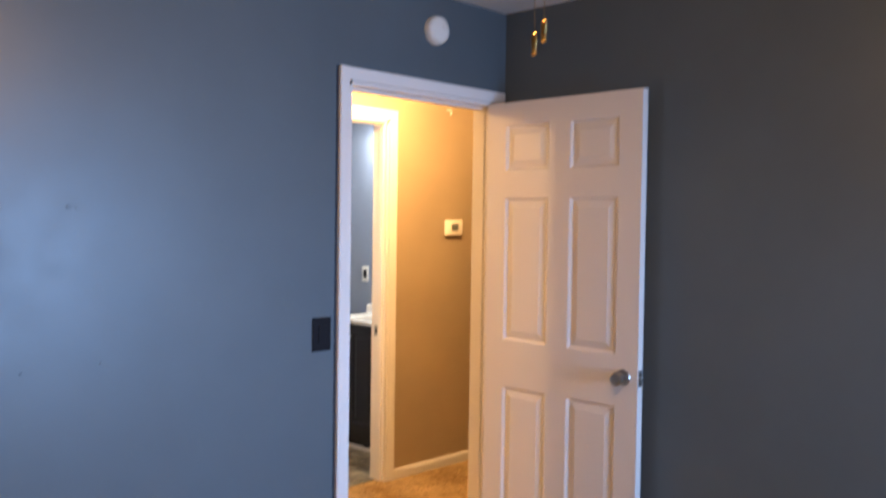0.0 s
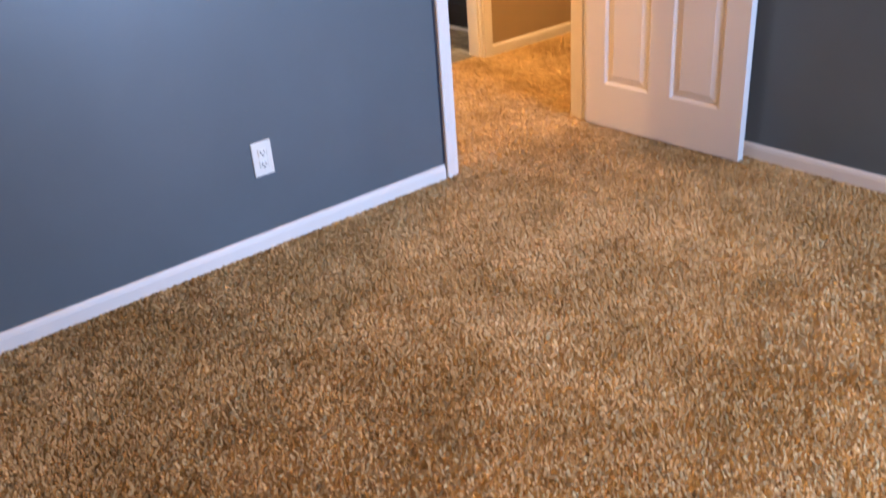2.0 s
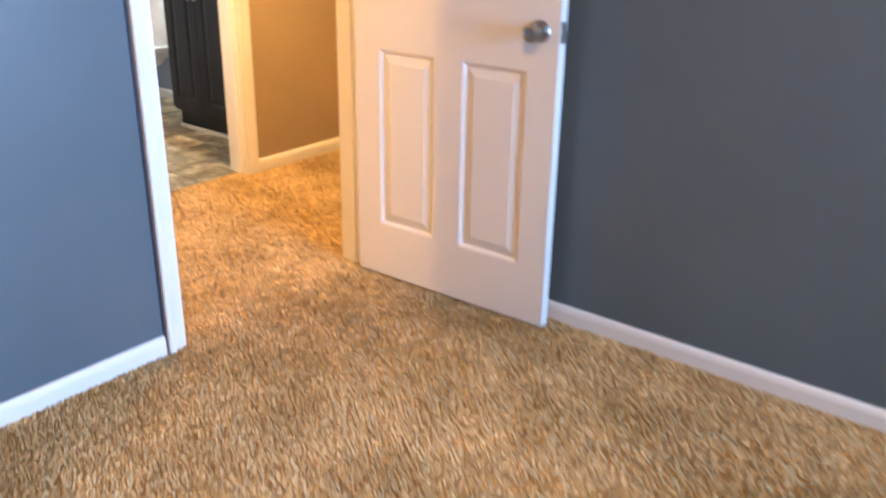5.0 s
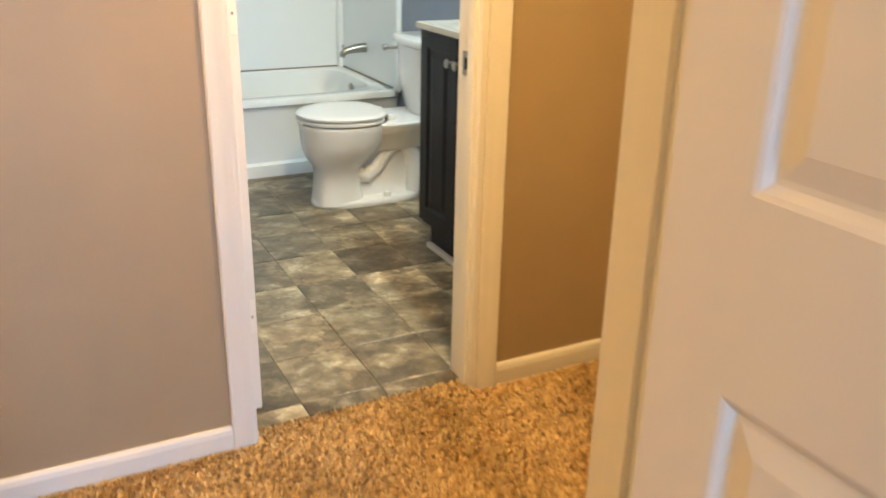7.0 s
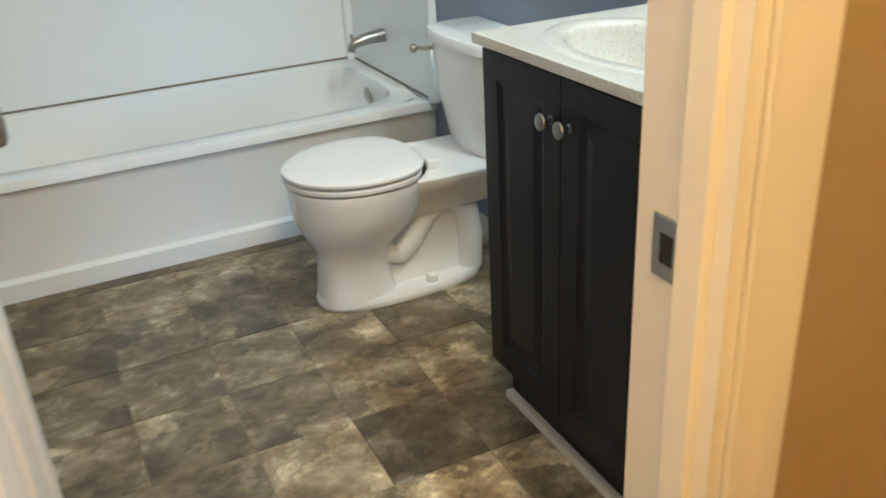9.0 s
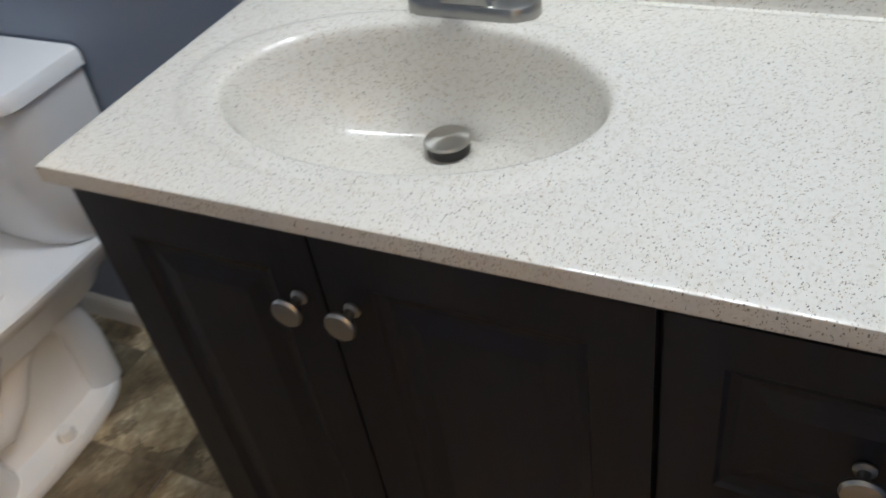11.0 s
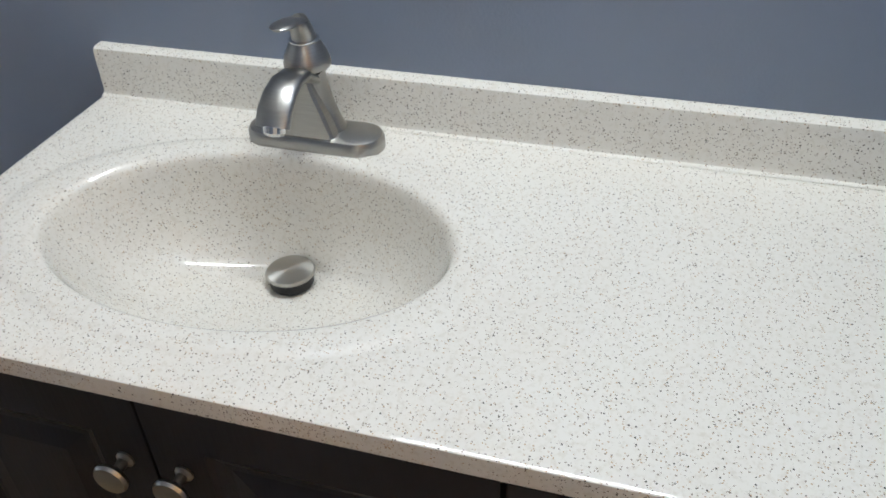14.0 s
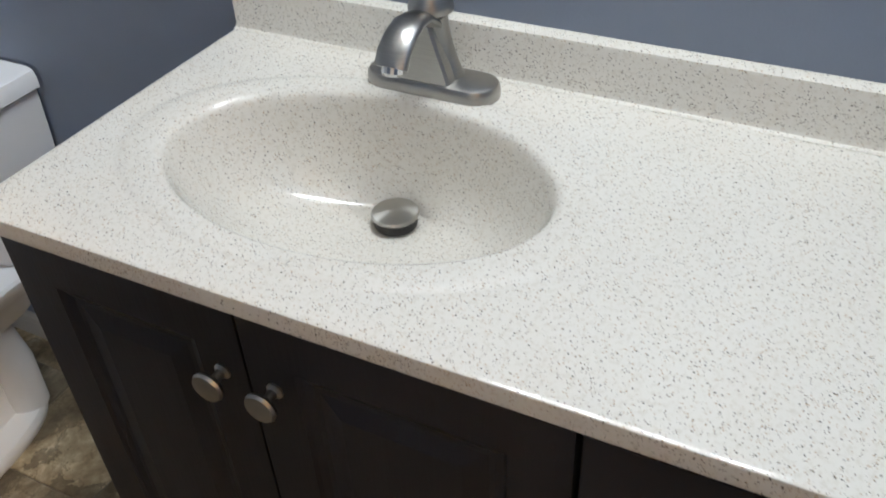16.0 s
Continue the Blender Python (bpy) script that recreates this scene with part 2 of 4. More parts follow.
def tube(points, radii, n=16, flat=1.0, bm=None):
    """A round bar along points; flat squeezes it across its second axis."""
    pts = [Vector(p) for p in points]
    loops, side = [], None
    for i, p in enumerate(pts):
        d = (pts[min(i + 1, len(pts) - 1)] - pts[max(i - 1, 0)]).normalized()
        ref = Vector((0, 1, 0)) if abs(d.y) < 0.9 else Vector((1, 0, 0))
        side = d.cross(ref).normalized()
        up = side.cross(d).normalized()
        r = radii[i] if isinstance(radii, (list, tuple)) else radii
        loops.append([tuple(p + up * (r * math.cos(2 * math.pi * k / n)) + side * (r * flat * math.sin(2 * math.pi * k / n))) for k in range(n)])
    return loft(loops, bm=bm)


def spin(profile, m, n=28):
    """Turned shape: (radius, height) pairs round the local z axis, laid at m."""
    bm = loft([[(r * math.cos(2 * math.pi * k / n), r * math.sin(2 * math.pi * k / n), h) for k in range(n)] for r, h in profile])
    bmesh.ops.transform(bm, verts=bm.verts, matrix=m)
    return bm


def structure(name, bm, material, label, category, smooth=False):
    return tagged(finish(name, bm, material, smooth=smooth), label, category, kind="structure")


# ---------------------------------------------------------------- plan
H = 2.44
OPL, OPR, OPT = -0.890, -0.066, 2.035
HALL0, HALL1 = 0.115, 1.205
BATH0 = 1.318
BL, BR = -0.236, 0.373
XB = 1.115
WEST, SOUTH = -4.3, -4.2
CL0, CL1 = -3.83, -2.045
TUBY, TUBB, BWEST = 3.367, 4.135, -0.46


def wall_y(name, x0, x1, y0, y1, holes, material, label):
    """Wall along x with door or window holes (x0, x1, z0, z1)."""
    bm = bmesh.new()
    cur = x0
    for a, b, z0, z1 in holes:
        box_bm(cur, a, y0, y1, -0.02, H, bm=bm)
        if z0 > 0:
            box_bm(a, b, y0, y1, -0.02, z0, bm=bm)
        box_bm(a, b, y0, y1, z1, H, bm=bm)
        cur = b
    box_bm(cur, x1, y0, y1, -0.02, H, bm=bm)
    return structure(name, bm, material, label, "wall")


wall_y("wall_north", WEST, 0.115, 0, 0.0575, [(OPL, OPR, 0, OPT)], M_GREY, "slate grey painted bedroom wall with a doorway")
wall_y("wall_hall_south", -2.7, 2.3, 0.0575, HALL0, [(OPL, OPR, 0, OPT)], M_TAN, "tan painted hallway wall beside the bedroom doorway")
wall_y("wall_hall_north", -2.7, 2.3, HALL1, 1.2555, [(BL, BR, 0, OPT + 0.055)], M_TAN, "tan painted hallway wall around the bathroom doorway")
wall_y("wall_bath_south", BWEST - 0.1, XB + 0.1, 1.2555, BATH0, [(BL, BR, 0, OPT + 0.055)], M_BATH, "blue grey bathroom wall around the doorway")
wall_y("wall_south", WEST, 0.115, SOUTH - 0.12, SOUTH, [(WINX[0], WINX[1], 0.6, 1.95)], M_GREY, "slate grey bedroom wall with a window")
wall_y("wall_bath_north", BWEST - 0.1, XB + 0.1, TUBB, TUBB + 0.1, [], M_BATH, "blue grey bathroom wall behind the tub")
for nm, x0, x1, y0, y1, mt, lb in (
    ("wall_west", WEST - 0.1, WEST, SOUTH - 0.12, 0.0575, M_GREY, "slate grey bedroom side wall"),
    ("wall_hall_west", -2.8, -2.7, 0.0575, 1.2555, M_TAN, "tan hallway end wall"),
    ("wall_hall_east", 2.3, 2.4, 0.0575, 1.2555, M_TAN, "tan hallway end wall"),
    ("wall_bath_east", XB, XB + 0.1, BATH0, TUBB, M_BATH, "blue grey bathroom wall behind vanity and toilet"),
    ("wall_bath_west", BWEST - 0.1, BWEST, BATH0, TUBB, M_BATH, "blue grey bathroom side wall"),
    ("wall_closet_back", 0.72, 0.8, SOUTH - 0.1, -1.8, M_GREY, "grey closet back wall"),
    ("wall_closet_side", 0.115, 0.72, -1.9, -1.8, M_GREY, "grey closet side wall"),
    ("wall_closet_end", 0.115, 0.72, SOUTH - 0.1, SOUTH, M_GREY, "grey closet side wall"),
):
    structure(nm, box_bm(x0, x1, y0, y1, -0.02, H), mt, lb, "wall")
bm = box_bm(0, 0.115, CL1, 0, -0.02, H)
box_bm(0, 0.115, CL0, CL1, 2.035, H, bm=bm)
box_bm(0, 0.115, SOUTH, CL0, -0.02, H, bm=bm)
structure("wall_east", bm, M_GREY, "slate grey bedroom wall with a closet opening", "wall")

structure("floor", box_bm(WEST - 0.1, 2.4, SOUTH - 0.2, 1.2555, -0.12, -0.008), M_CARPETBASE, "backing of the beige bedroom and hallway carpet", "floor")
bath_floor = structure("floor_bath", box_bm(BWEST - 0.1, XB + 0.1, 1.2555, TUBB + 0.1, -0.12, -0.006), M_GROUT, "brown slate-look tile floor of the bathroom", "floor")
structure("ceiling", box_bm(WEST - 0.1, 2.4, SOUTH - 0.2, TUBB + 0.1, H, H + 0.1), M_CEIL, "white textured flat ceiling", "ceiling")

# ---------------------------------------------------------------- trim
CASING = [(0.004, 0.0), (0.004, 0.009), (0.014, 0.012), (0.024, 0.0115), (0.030, 0.014), (0.046, 0.017), (0.056, 0.017), (0.060, 0.013), (0.060, 0.0)]


def casing(name, a0, a1, top, plane, sign, axis, label, wide=1.0):
    """Mitred door casing round an opening from a0 to a1, standing proud of a wall plane."""
    loops = []
    for leg in range(4):
        lp = []
        for off, proud in CASING:
            off *= wide
            u = a0 - off if leg < 2 else a1 + off
            z = -0.01 if leg in (0, 3) else top + off
            w = plane + sign * proud
            lp.append((u, w, z) if axis == "x" else (w, u, z))
        loops.append(lp)
    return structure(name, loft(loops), M_TRIM, label, "door casing", smooth=True)


casing("trim_door_bedroom", OPL, OPR, OPT, 0, -1, "x", "white moulded casing around the bedroom doorway", 0.85)
structure("trim_gap", box_bm(OPL - 0.0602, OPL - 0.0512, -0.0018, 0.0005, -0.01, OPT + 0.05), paint("dark_navy_gap", (0.012, 0.016, 0.028), 0.6, relief=0), "dark unpainted line along the door casing", "trim")
casing("trim_door_hall", OPL, OPR, OPT, HALL0, 1, "x", "white moulded casing on the hallway side")
casing("trim_door_bath", BL, BR, OPT + 0.055, HALL1, -1, "x", "white moulded casing around the bathroom doorway")
casing("trim_door_bath_inner", BL, BR, OPT + 0.055, BATH0, 1, "x", "white casing inside the bathroom doorway")
casing("trim_closet", CL0, CL1, 2.035, 0, -1, "y", "white moulded casing around the closet")


def jamb(name, x0, x1, y0, y1, top, stop_y, label, both=True):
    bm = box_bm(x0 - 0.002, x0 + 0.014, y0 - 0.002, y1 + 0.002, -0.01, top)
    box_bm(x1 - 0.014, x1 + 0.002, y0 - 0.002, y1 + 0.002, -0.01, top, bm=bm)
    box_bm(x0, x1, y0 - 0.002, y1 + 0.002, top - 0.014, top + 0.002, bm=bm)
    for a, b in ((x1 - 0.024, x1 - 0.012), (x0 + 0.012, x0 + 0.024))[:2 if both else 1]:
        box_bm(a, b, stop_y - 0.017, stop_y + 0.017, -0.01, top - 0.01, 0.002, bm=bm)
    box_bm(x0 + 0.012, x1 - 0.012, stop_y - 0.016, stop_y + 0.016, top - 0.026, top - 0.012, 0.002, bm=bm)
    return structure(name, bm, M_TRIM, label, "door jamb")


jamb("trim_jamb_bedroom", OPL, OPR, 0, HALL0, OPT, 0.06, "white painted door jamb with stop")
jamb("trim_jamb_bath", BL - 0.012, BR, HALL1, BATH0, OPT + 0.055, 1.24, "white painted door jamb with stop", both=False)
box = box_bm(0.004, 0.112, CL1 - 0.012, CL1 + 0.002, -0.01, 2.035)
box_bm(0.004, 0.112, CL0 - 0.002, CL0 + 0.012, -0.01, 2.035, bm=box)
box_bm(0.004, 0.112, CL0, CL1, 2.02, 2.036, bm=box)
structure("trim_jamb_closet", box, M_TRIM, "white painted closet jamb", "door jamb")


def base_run(x0, y0, x1, y1, nx, ny, name="baseboard", h=0.057):
    """Baseboard with eased top along a wall, nx, ny pointing into the room."""
    prof = [(0, -0.012), (0.0125, -0.012), (0.0125, h - 0.02), (0.010, h - 0.008), (0.005, h), (0, h)]
    bm = loft([[(x + nx * d, y + ny * d, z) for d, z in prof] for x, y in ((x0, y0), (x1, y1))])
    return structure(name, bm, M_TRIM, "white painted baseboard along the wall", "baseboard")


C = 0.060
for a in ((WEST, 0, OPL - C, 0, 0, -1), (0, -0.013, 0, CL1 + C, -1, 0), (0, CL0 - C, 0, SOUTH, -1, 0), (WEST, SOUTH, WEST, -0.013, 1, 0), (WEST, SOUTH, 0, SOUTH, 0, 1),
          (-2.7, HALL1, BL - C, HALL1, 0, -1), (BR + C, HALL1, 2.3, HALL1, 0, -1), (-2.7, HALL0, OPL - C, HALL0, 0, 1), (OPR + C, HALL0, 2.3, HALL0, 0, 1), (2.3, HALL0, 2.3, HALL1, -1, 0), (-2.7, HALL0, -2.7, HALL1, 1, 0),
          (XB, 2.225, XB, TUBY, -1, 0), (BWEST, BATH0, BWEST, TUBY, 1, 0), (BWEST, BATH0, BL - C, BATH0, 0, 1)):
    base_run(*a)

# ---------------------------------------------------------------- doors
RAISED = [(0.0, 0.0), (0.006, -0.002), (0.014, -0.009), (0.020, -0.009), (0.046, -0.002)]


def panel_slab(w, h, t, panels, profile=RAISED, both=True):
    """Slab in u (0..w), v (0..h), with raised panels (u0, u1, v0, v1) pressed into its faces at n = 0 and n = -t."""
    bm = bmesh.new()
    us = sorted({0, w, *[p[0] for p in panels], *[p[1] for p in panels]})
    vs = sorted({0, h, *[p[2] for p in panels], *[p[3] for p in panels]})
    for face in (0, 1):
        base = 0 if face == 0 else -t
        s = 1 if face == 0 else -1
        mine = panels if (face == 0 or both) else []
        grid = {(i, j): bm.verts.new((u, base, v)) for i, u in enumerate(us) for j, v in enumerate(vs)}
        for i in range(len(us) - 1):
            for j in range(len(vs) - 1):
                cu, cv = (us[i] + us[i + 1]) / 2, (vs[j] + vs[j + 1]) / 2
                if any(p[0] < cu < p[1] and p[2] < cv < p[3] for p in mine):
                    continue
                bm.faces.new((grid[i, j], grid[i + 1, j], grid[i + 1, j + 1], grid[i, j + 1]))
        for u0, u1, v0, v1 in mine:
            k = min(1.0, 0.45 * min(u1 - u0, v1 - v0) / profile[-1][0])
            loft([[(u0 + o * k, base + s * d, v0 + o * k), (u1 - o * k, base + s * d, v0 + o * k), (u1 - o * k, base + s * d, v1 - o * k), (u0 + o * k, base + s * d, v1 - o * k)] for o, d in profile], cap0=False, bm=bm)
    loft([[(0, n, 0), (w, n, 0), (w, n, h), (0, n, h)] for n in (0, -t)], False, False, bm)
    bmesh.ops.remove_doubles(bm, verts=bm.verts, dist=0.0004)
    return bm


def six_panels(w):
    c = (0.10, w / 2 - 0.052, w / 2 + 0.052, w - 0.10)
    out = []
    for v0, v1 in ((0.19, 0.80), (0.995, 1.615), (1.725, 1.925)):
        out += [(c[0], c[1], v0, v1), (c[2], c[3], v0, v1)]
    return out


def knob_set(parent, u, v, n, sign):
    """Round door knob with rose, on the face whose outward way is sign along local y."""
    m = pose(u, n, v, -90 * sign)
    part("rose", spin([(0.031, 0.0), (0.032, 0.004), (0.029, 0.008), (0.013, 0.010), (0.0115, 0.03)], m), M_NICKEL, parent, smooth=True)
    part("knob", spin([(0.0115, 0.028), (0.019, 0.034), (0.026, 0.043), (0.0275, 0.052), (0.025, 0.060), (0.017, 0.064), (0.016, 0.0615), (0.004, 0.0615)], m), M_NICKEL, parent, "satin nickel round knob", True)


bed_door = tagged(new("door_1"), "white six-panel door standing open against the wall", "door", kind="structure")
DW = 0.770
slab = part("slab", panel_slab(DW, 2.02, 0.035, six_panels(DW)), M_DOOR, bed_door)
part("latch_plate", box_bm(DW - 0.0015, DW + 0.0012, -0.030, -0.005, 0.885, 0.945, 0.0006), M_NICKEL, bed_door)
part("latch_bolt", box_bm(DW, DW + 0.011, -0.023, -0.012, 0.905, 0.925, 0.003), M_NICKEL, bed_door)
knob_set(bed_door, DW - 0.062, 0.915, 0.0, 1)
knob_set(bed_door, DW - 0.062, 0.915, -0.035, -1)
for hz in (0.24, 1.0, 1.78):
    part("hinge", tube([(-0.004, -0.038, hz - 0.045), (-0.004, -0.038, hz + 0.045)], 0.006, 10), M_NICKEL, bed_door)
# local u runs from hinge to latch, local y points to the room side
bed_door.matrix_world = Matrix(((0.02, -0.9998, 0, -0.1135), (-0.9998, -0.02, 0, -0.004), (0, 0, 1, 0.006), (0, 0, 0, 1)))

bath_door = tagged(new("door_2"), "white six-panel bathroom door swung open inward", "door", kind="structure")
BW = 0.592
part("slab", panel_slab(BW, 2.03, 0.035, six_panels(BW)), M_DOOR, bath_door)
knob_set(bath_door, BW - 0.062, 0.915, 0.0, 1)
knob_set(bath_door, BW - 0.062, 0.915, -0.035, -1)
for hz in (0.262, 0.993, 1.76):
    hinge = part("hinge", box_bm(-0.0022, 0.0, -0.032, -0.003, hz - 0.045, hz + 0.045, 0.001), M_PLATE, bath_door, "painted hinge leaf with screws")
    for k in (-0.032, 0.0, 0.032):
        part("screw", spin([(0.0036, 0), (0.003, 0.0012), (0.001, 0.0006)], pose(-0.0022, -0.017 + (0.006 if k == 0 else -0.003), hz + k, 0, -90), 10), M_NICKEL, hinge)
bath_door.matrix_world = Matrix(((-0.035, 1, 0, -0.189), (0.9994, 0.035, 0, BATH0 + 0.006), (0, 0, 1, 0.012), (0, 0, 0, 1)))
strike = tagged(new("strike_plate"), "steel strike plate on the white bathroom jamb", "strike plate")
part("plate", box_bm(BR - 0.0165, BR - 0.0138, 1.257, 1.295, 0.842, 0.902, 0.001), M_NICKEL, strike)
part("latch_hole", box_bm(BR - 0.0172, BR - 0.016, 1.268, 1.284, 0.858, 0.886), M_BLACK, strike)

# closet bifold leaves: flat stiles with proud mouldings whose foot curves
LEAF = (CL1 - CL0 - 0.024) / 4


def arch_outline(u0, u1, v0, v1, foot, head):
    pts, n = [], 14
    for i in range(n + 1):
        f = i / n
        pts.append((u0 + (u1 - u0) * f, v0 - foot * 0.5 * (1 - math.cos(2 * math.pi * f))))
    for i in range(n + 1):
        f = i / n
        pts.append((u1 + (u0 - u1) * f, v1 + head * 0.5 * (1 - math.cos(2 * math.pi * f))))
    return pts


def closet_leaf():
    leaf = tagged(new("closet_door"), "white bifold closet door leaf with curved raised panels", "closet door", "closet bifold leaves")
    part("slab", box_bm(0.0015, LEAF - 0.0015, 0, 0.032, 0, 1.995, 0.002), M_DOOR, leaf)
    for v0, v1, foot, head in ((0.165, 0.80, 0.052, 0.0), (0.93, 1.84, 0.0, 0.06)):
        outline = arch_outline(0.146, LEAF - 0.068, v0, v1, foot, head)
        cu, cv = sum(p[0] for p in outline) / len(outline), (v0 + v1) / 2
        loops = []
        for o, d in ((0.0, 0.001), (0.004, -0.006), (0.012, -0.009), (0.020, -0.006), (0.024, -0.001), (0.030, -0.0012), (0.055, -0.006)):
            ku, kv = 1 - o / (cu - 0.146), 1 - o / ((v1 - v0) / 2)
            loops.append([(cu + (u - cu) * ku, d, cv + (v - cv) * kv) for u, v in outline])
        part("panel", loft(loops, cap0=False), M_DOOR, leaf, smooth=True)
    return leaf


leaf = closet_leaf()
for k in range(4):
    m = Matrix(((0, 1, 0, 0.006), (-1, 0, 0, CL1 - 0.022 - k * LEAF), (0, 0, 1, 0.004), (0, 0, 0, 1)))
    if k == 0:
        leaf.matrix_world = m
    else:
        copy_thing(leaf, m)

# ---------------------------------------------------------------- wall fittings


def outlet(m, group="wall outlets"):
    o = thing("wall_outlet", "white duplex wall outlet on a grey wall", "outlet", group)
    plate = part("plate", box_bm(-0.037, 0.037, -0.006, 0, -0.060, 0.060, 0.003), M_PLATE, o)
    for z in (-0.021, 0.021):
        rec = part("receptacle", box_bm(-0.0165, 0.0165, -0.0085, -0.005, z - 0.0145, z + 0.0145, 0.004), M_PLATE, o)
        for x, h in ((-0.0065, 0.0048), (0.0065, 0.0038)):
            part("slot", box_bm(x - 0.0014, x + 0.0014, -0.0092, -0.008, z + 0.003 - h, z + 0.003 + h), M_BLACK, rec)
        part("ground_hole", box_bm(-0.003, 0.003, -0.0092, -0.008, z - 0.0115, z - 0.006), M_BLACK, rec)
    part("screw", spin([(0.003, 0), (0.0025, 0.0012)], pose(0, -0.006, 0, 90), 10), M_PLATE, o)
    o.matrix_world = m
    return o


outlet(pose(-1.722, 0, 0.32))
outlet(pose(0, -1.783, 0.311, 0, 0, -90))
sw = thing("light_switch", "dark bronze light switch plate beside the doorway", "light switch")
part("plate", box_bm(-0.042, 0.042, -0.006, 0, -0.062, 0.062, 0.003), M_DARKPL, sw)
part("rocker", box_bm(-0.0165, 0.0165, -0.0095, -0.005, -0.033, 0.033, 0.002), M_DARKPL, sw)
sw.matrix_world = pose(-1.010, 0, 1.09)
alarm = thing("smoke_alarm", "white round smoke alarm on the wall above the door", "smoke alarm")
part("housing", spin([(0.060, 0), (0.060, 0.012), (0.056, 0.028), (0.046, 0.036), (0.030, 0.037), (0.028, 0.035)], pose(0, 0, 0, 90), 36), M_PLATE, alarm, smooth=True)
part("button", spin([(0.011, 0.034), (0.011, 0.039), (0.008, 0.040)], pose(0.022, 0, 0.015, 90)), M_PLATE, alarm)
alarm.matrix_world = pose(-0.444, 0, 2.293)
thermo = thing("thermostat", "white wall thermostat with grey display on tan wall", "thermostat")
part("housing", box_bm(-0.072, 0.072, -0.026, 0, -0.048, 0.048, 0.010), M_PLATE, thermo, smooth=True)
part("display", box_bm(-0.030, 0.032, -0.0275, -0.02, -0.018, 0.024, 0.002), M_GREYSHADE, thermo)
thermo.matrix_world = pose(0.905, HALL1, 1.478)
hook = thing("cup_hook", "small white hook on the hallway wall", "hook")
part("shank", tube([(0.845, HALL1, 2.20), (0.845, 1.18, 2.20), (0.845, 1.165, 2.185), (0.845, 1.168, 2.165)], 0.004, 8), M_PLATE, hook)
bsw = thing("bath_outlet", "ivory outlet plate on the bathroom wall", "outlet")
part("plate", box_bm(XB - 0.006, XB, 2.245, 2.315, 1.075, 1.187, 0.003), M_PLATE, bsw)
part("receptacle", box_bm(XB - 0.009, XB - 0.004, 2.263, 2.297, 1.10, 1.16, 0.003), M_DARKPL, bsw)

# nail holes and anchors left in the grey wall
for x, z in ((-2.118, 1.54), (-1.93, 1.538), (-1.905, 1.537), (-2.06, 1.06), (-1.83, 1.07)):
    nh = thing("wall_anchor", "small painted-over screw anchor in the grey wall", "wall anchor", "wall anchors")
    part("plug", spin([(0.0065, 0.0), (0.006, 0.003), (0.002, 0.0035)], pose(x, 0, z, 90), 10), M_GREY, nh)

# pull chains hanging in the bedroom from the ceiling light
def pull_chain(x, y, z):
    c = thing("pull_chain", "brass pull chain with small round end", "pull chain", "pull chains")
    part("chain", tube([(x, y, z + 0.02), (x, y, 2.298)], 0.0005, 6), M_BRASS, c)
    part("knob", spin([(0.002, 0.022), (0.005, 0.019), (0.005, 0.012), (0.005, 0.006), (0.0045, 0.002), (0.004, -0.008), (0.0055, -0.012), (0.002, -0.014)], pose(x, y, z)), M_BRASS, c, smooth=True)


pull_chain(-1.887, -1.698, 1.782)
pull_chain(-1.881, -1.712, 1.801)
lamp = thing("ceiling_light", "round frosted ceiling light with brass rim", "ceiling light")
part("canopy", spin([(0.15, H), (0.15, H - 0.03), (0.12, H - 0.05), (0.1, H - 0.14), (0.02, H - 0.15)], pose(-1.9, -1.75, 0), 32), M_BRASS, lamp)
hl = thing("hall_light", "round hallway ceiling light", "ceiling light")
part("canopy", spin([(0.10, H), (0.10, H - 0.02), (0.06, H - 0.03)], pose(0.10, 0.60, 0), 24), M_BRASS, hl)
hl = thing("hall_light", "round hallway ceiling light near the hall end", "ceiling light")
part("canopy", spin([(0.10, H), (0.10, H - 0.02), (0.06, H - 0.03)], pose(-2.2, 0.92, 0), 24), M_BRASS, hl)

# bedroom window
win = tagged(new("window_1"), "white framed bedroom window with daylight", "window", kind="structure")
x0, x1 = WINX
for a in ((x0, x0 + 0.05, 0.6, 1.95), (x1 - 0.05, x1, 0.6, 1.95), (x0, x1, 0.6, 0.65), (x0, x1, 1.90, 1.95), (x0, x1, 1.25, 1.29)):
    part("window_frame", box_bm(a[0], a[1], SOUTH - 0.10, SOUTH - 0.04, a[2], a[3], 0.004), M_TRIM, win)
pane = part("pane", box_bm(x0 + 0.04, x1 - 0.04, SOUTH - 0.075, SOUTH - 0.069, 0.64, 1.91), M_GLASS, win)
pane.visible_shadow = False
structure("ground", box_bm(-60, 60, -120, SOUTH - 0.3, -0.6, -0.4), paint("lawn", (0.06, 0.09, 0.03), 0.9), "green lawn outside the window", "ground")

# ---------------------------------------------------------------- bathroom: vanity
TOP = 0.853
VX0, VY0, VY1 = 0.674, 1.330, 2.243
SX, SY, SRX, SRY = 0.880, 1.945, 0.131, 0.204
DX, DY = 0.957, 1.948


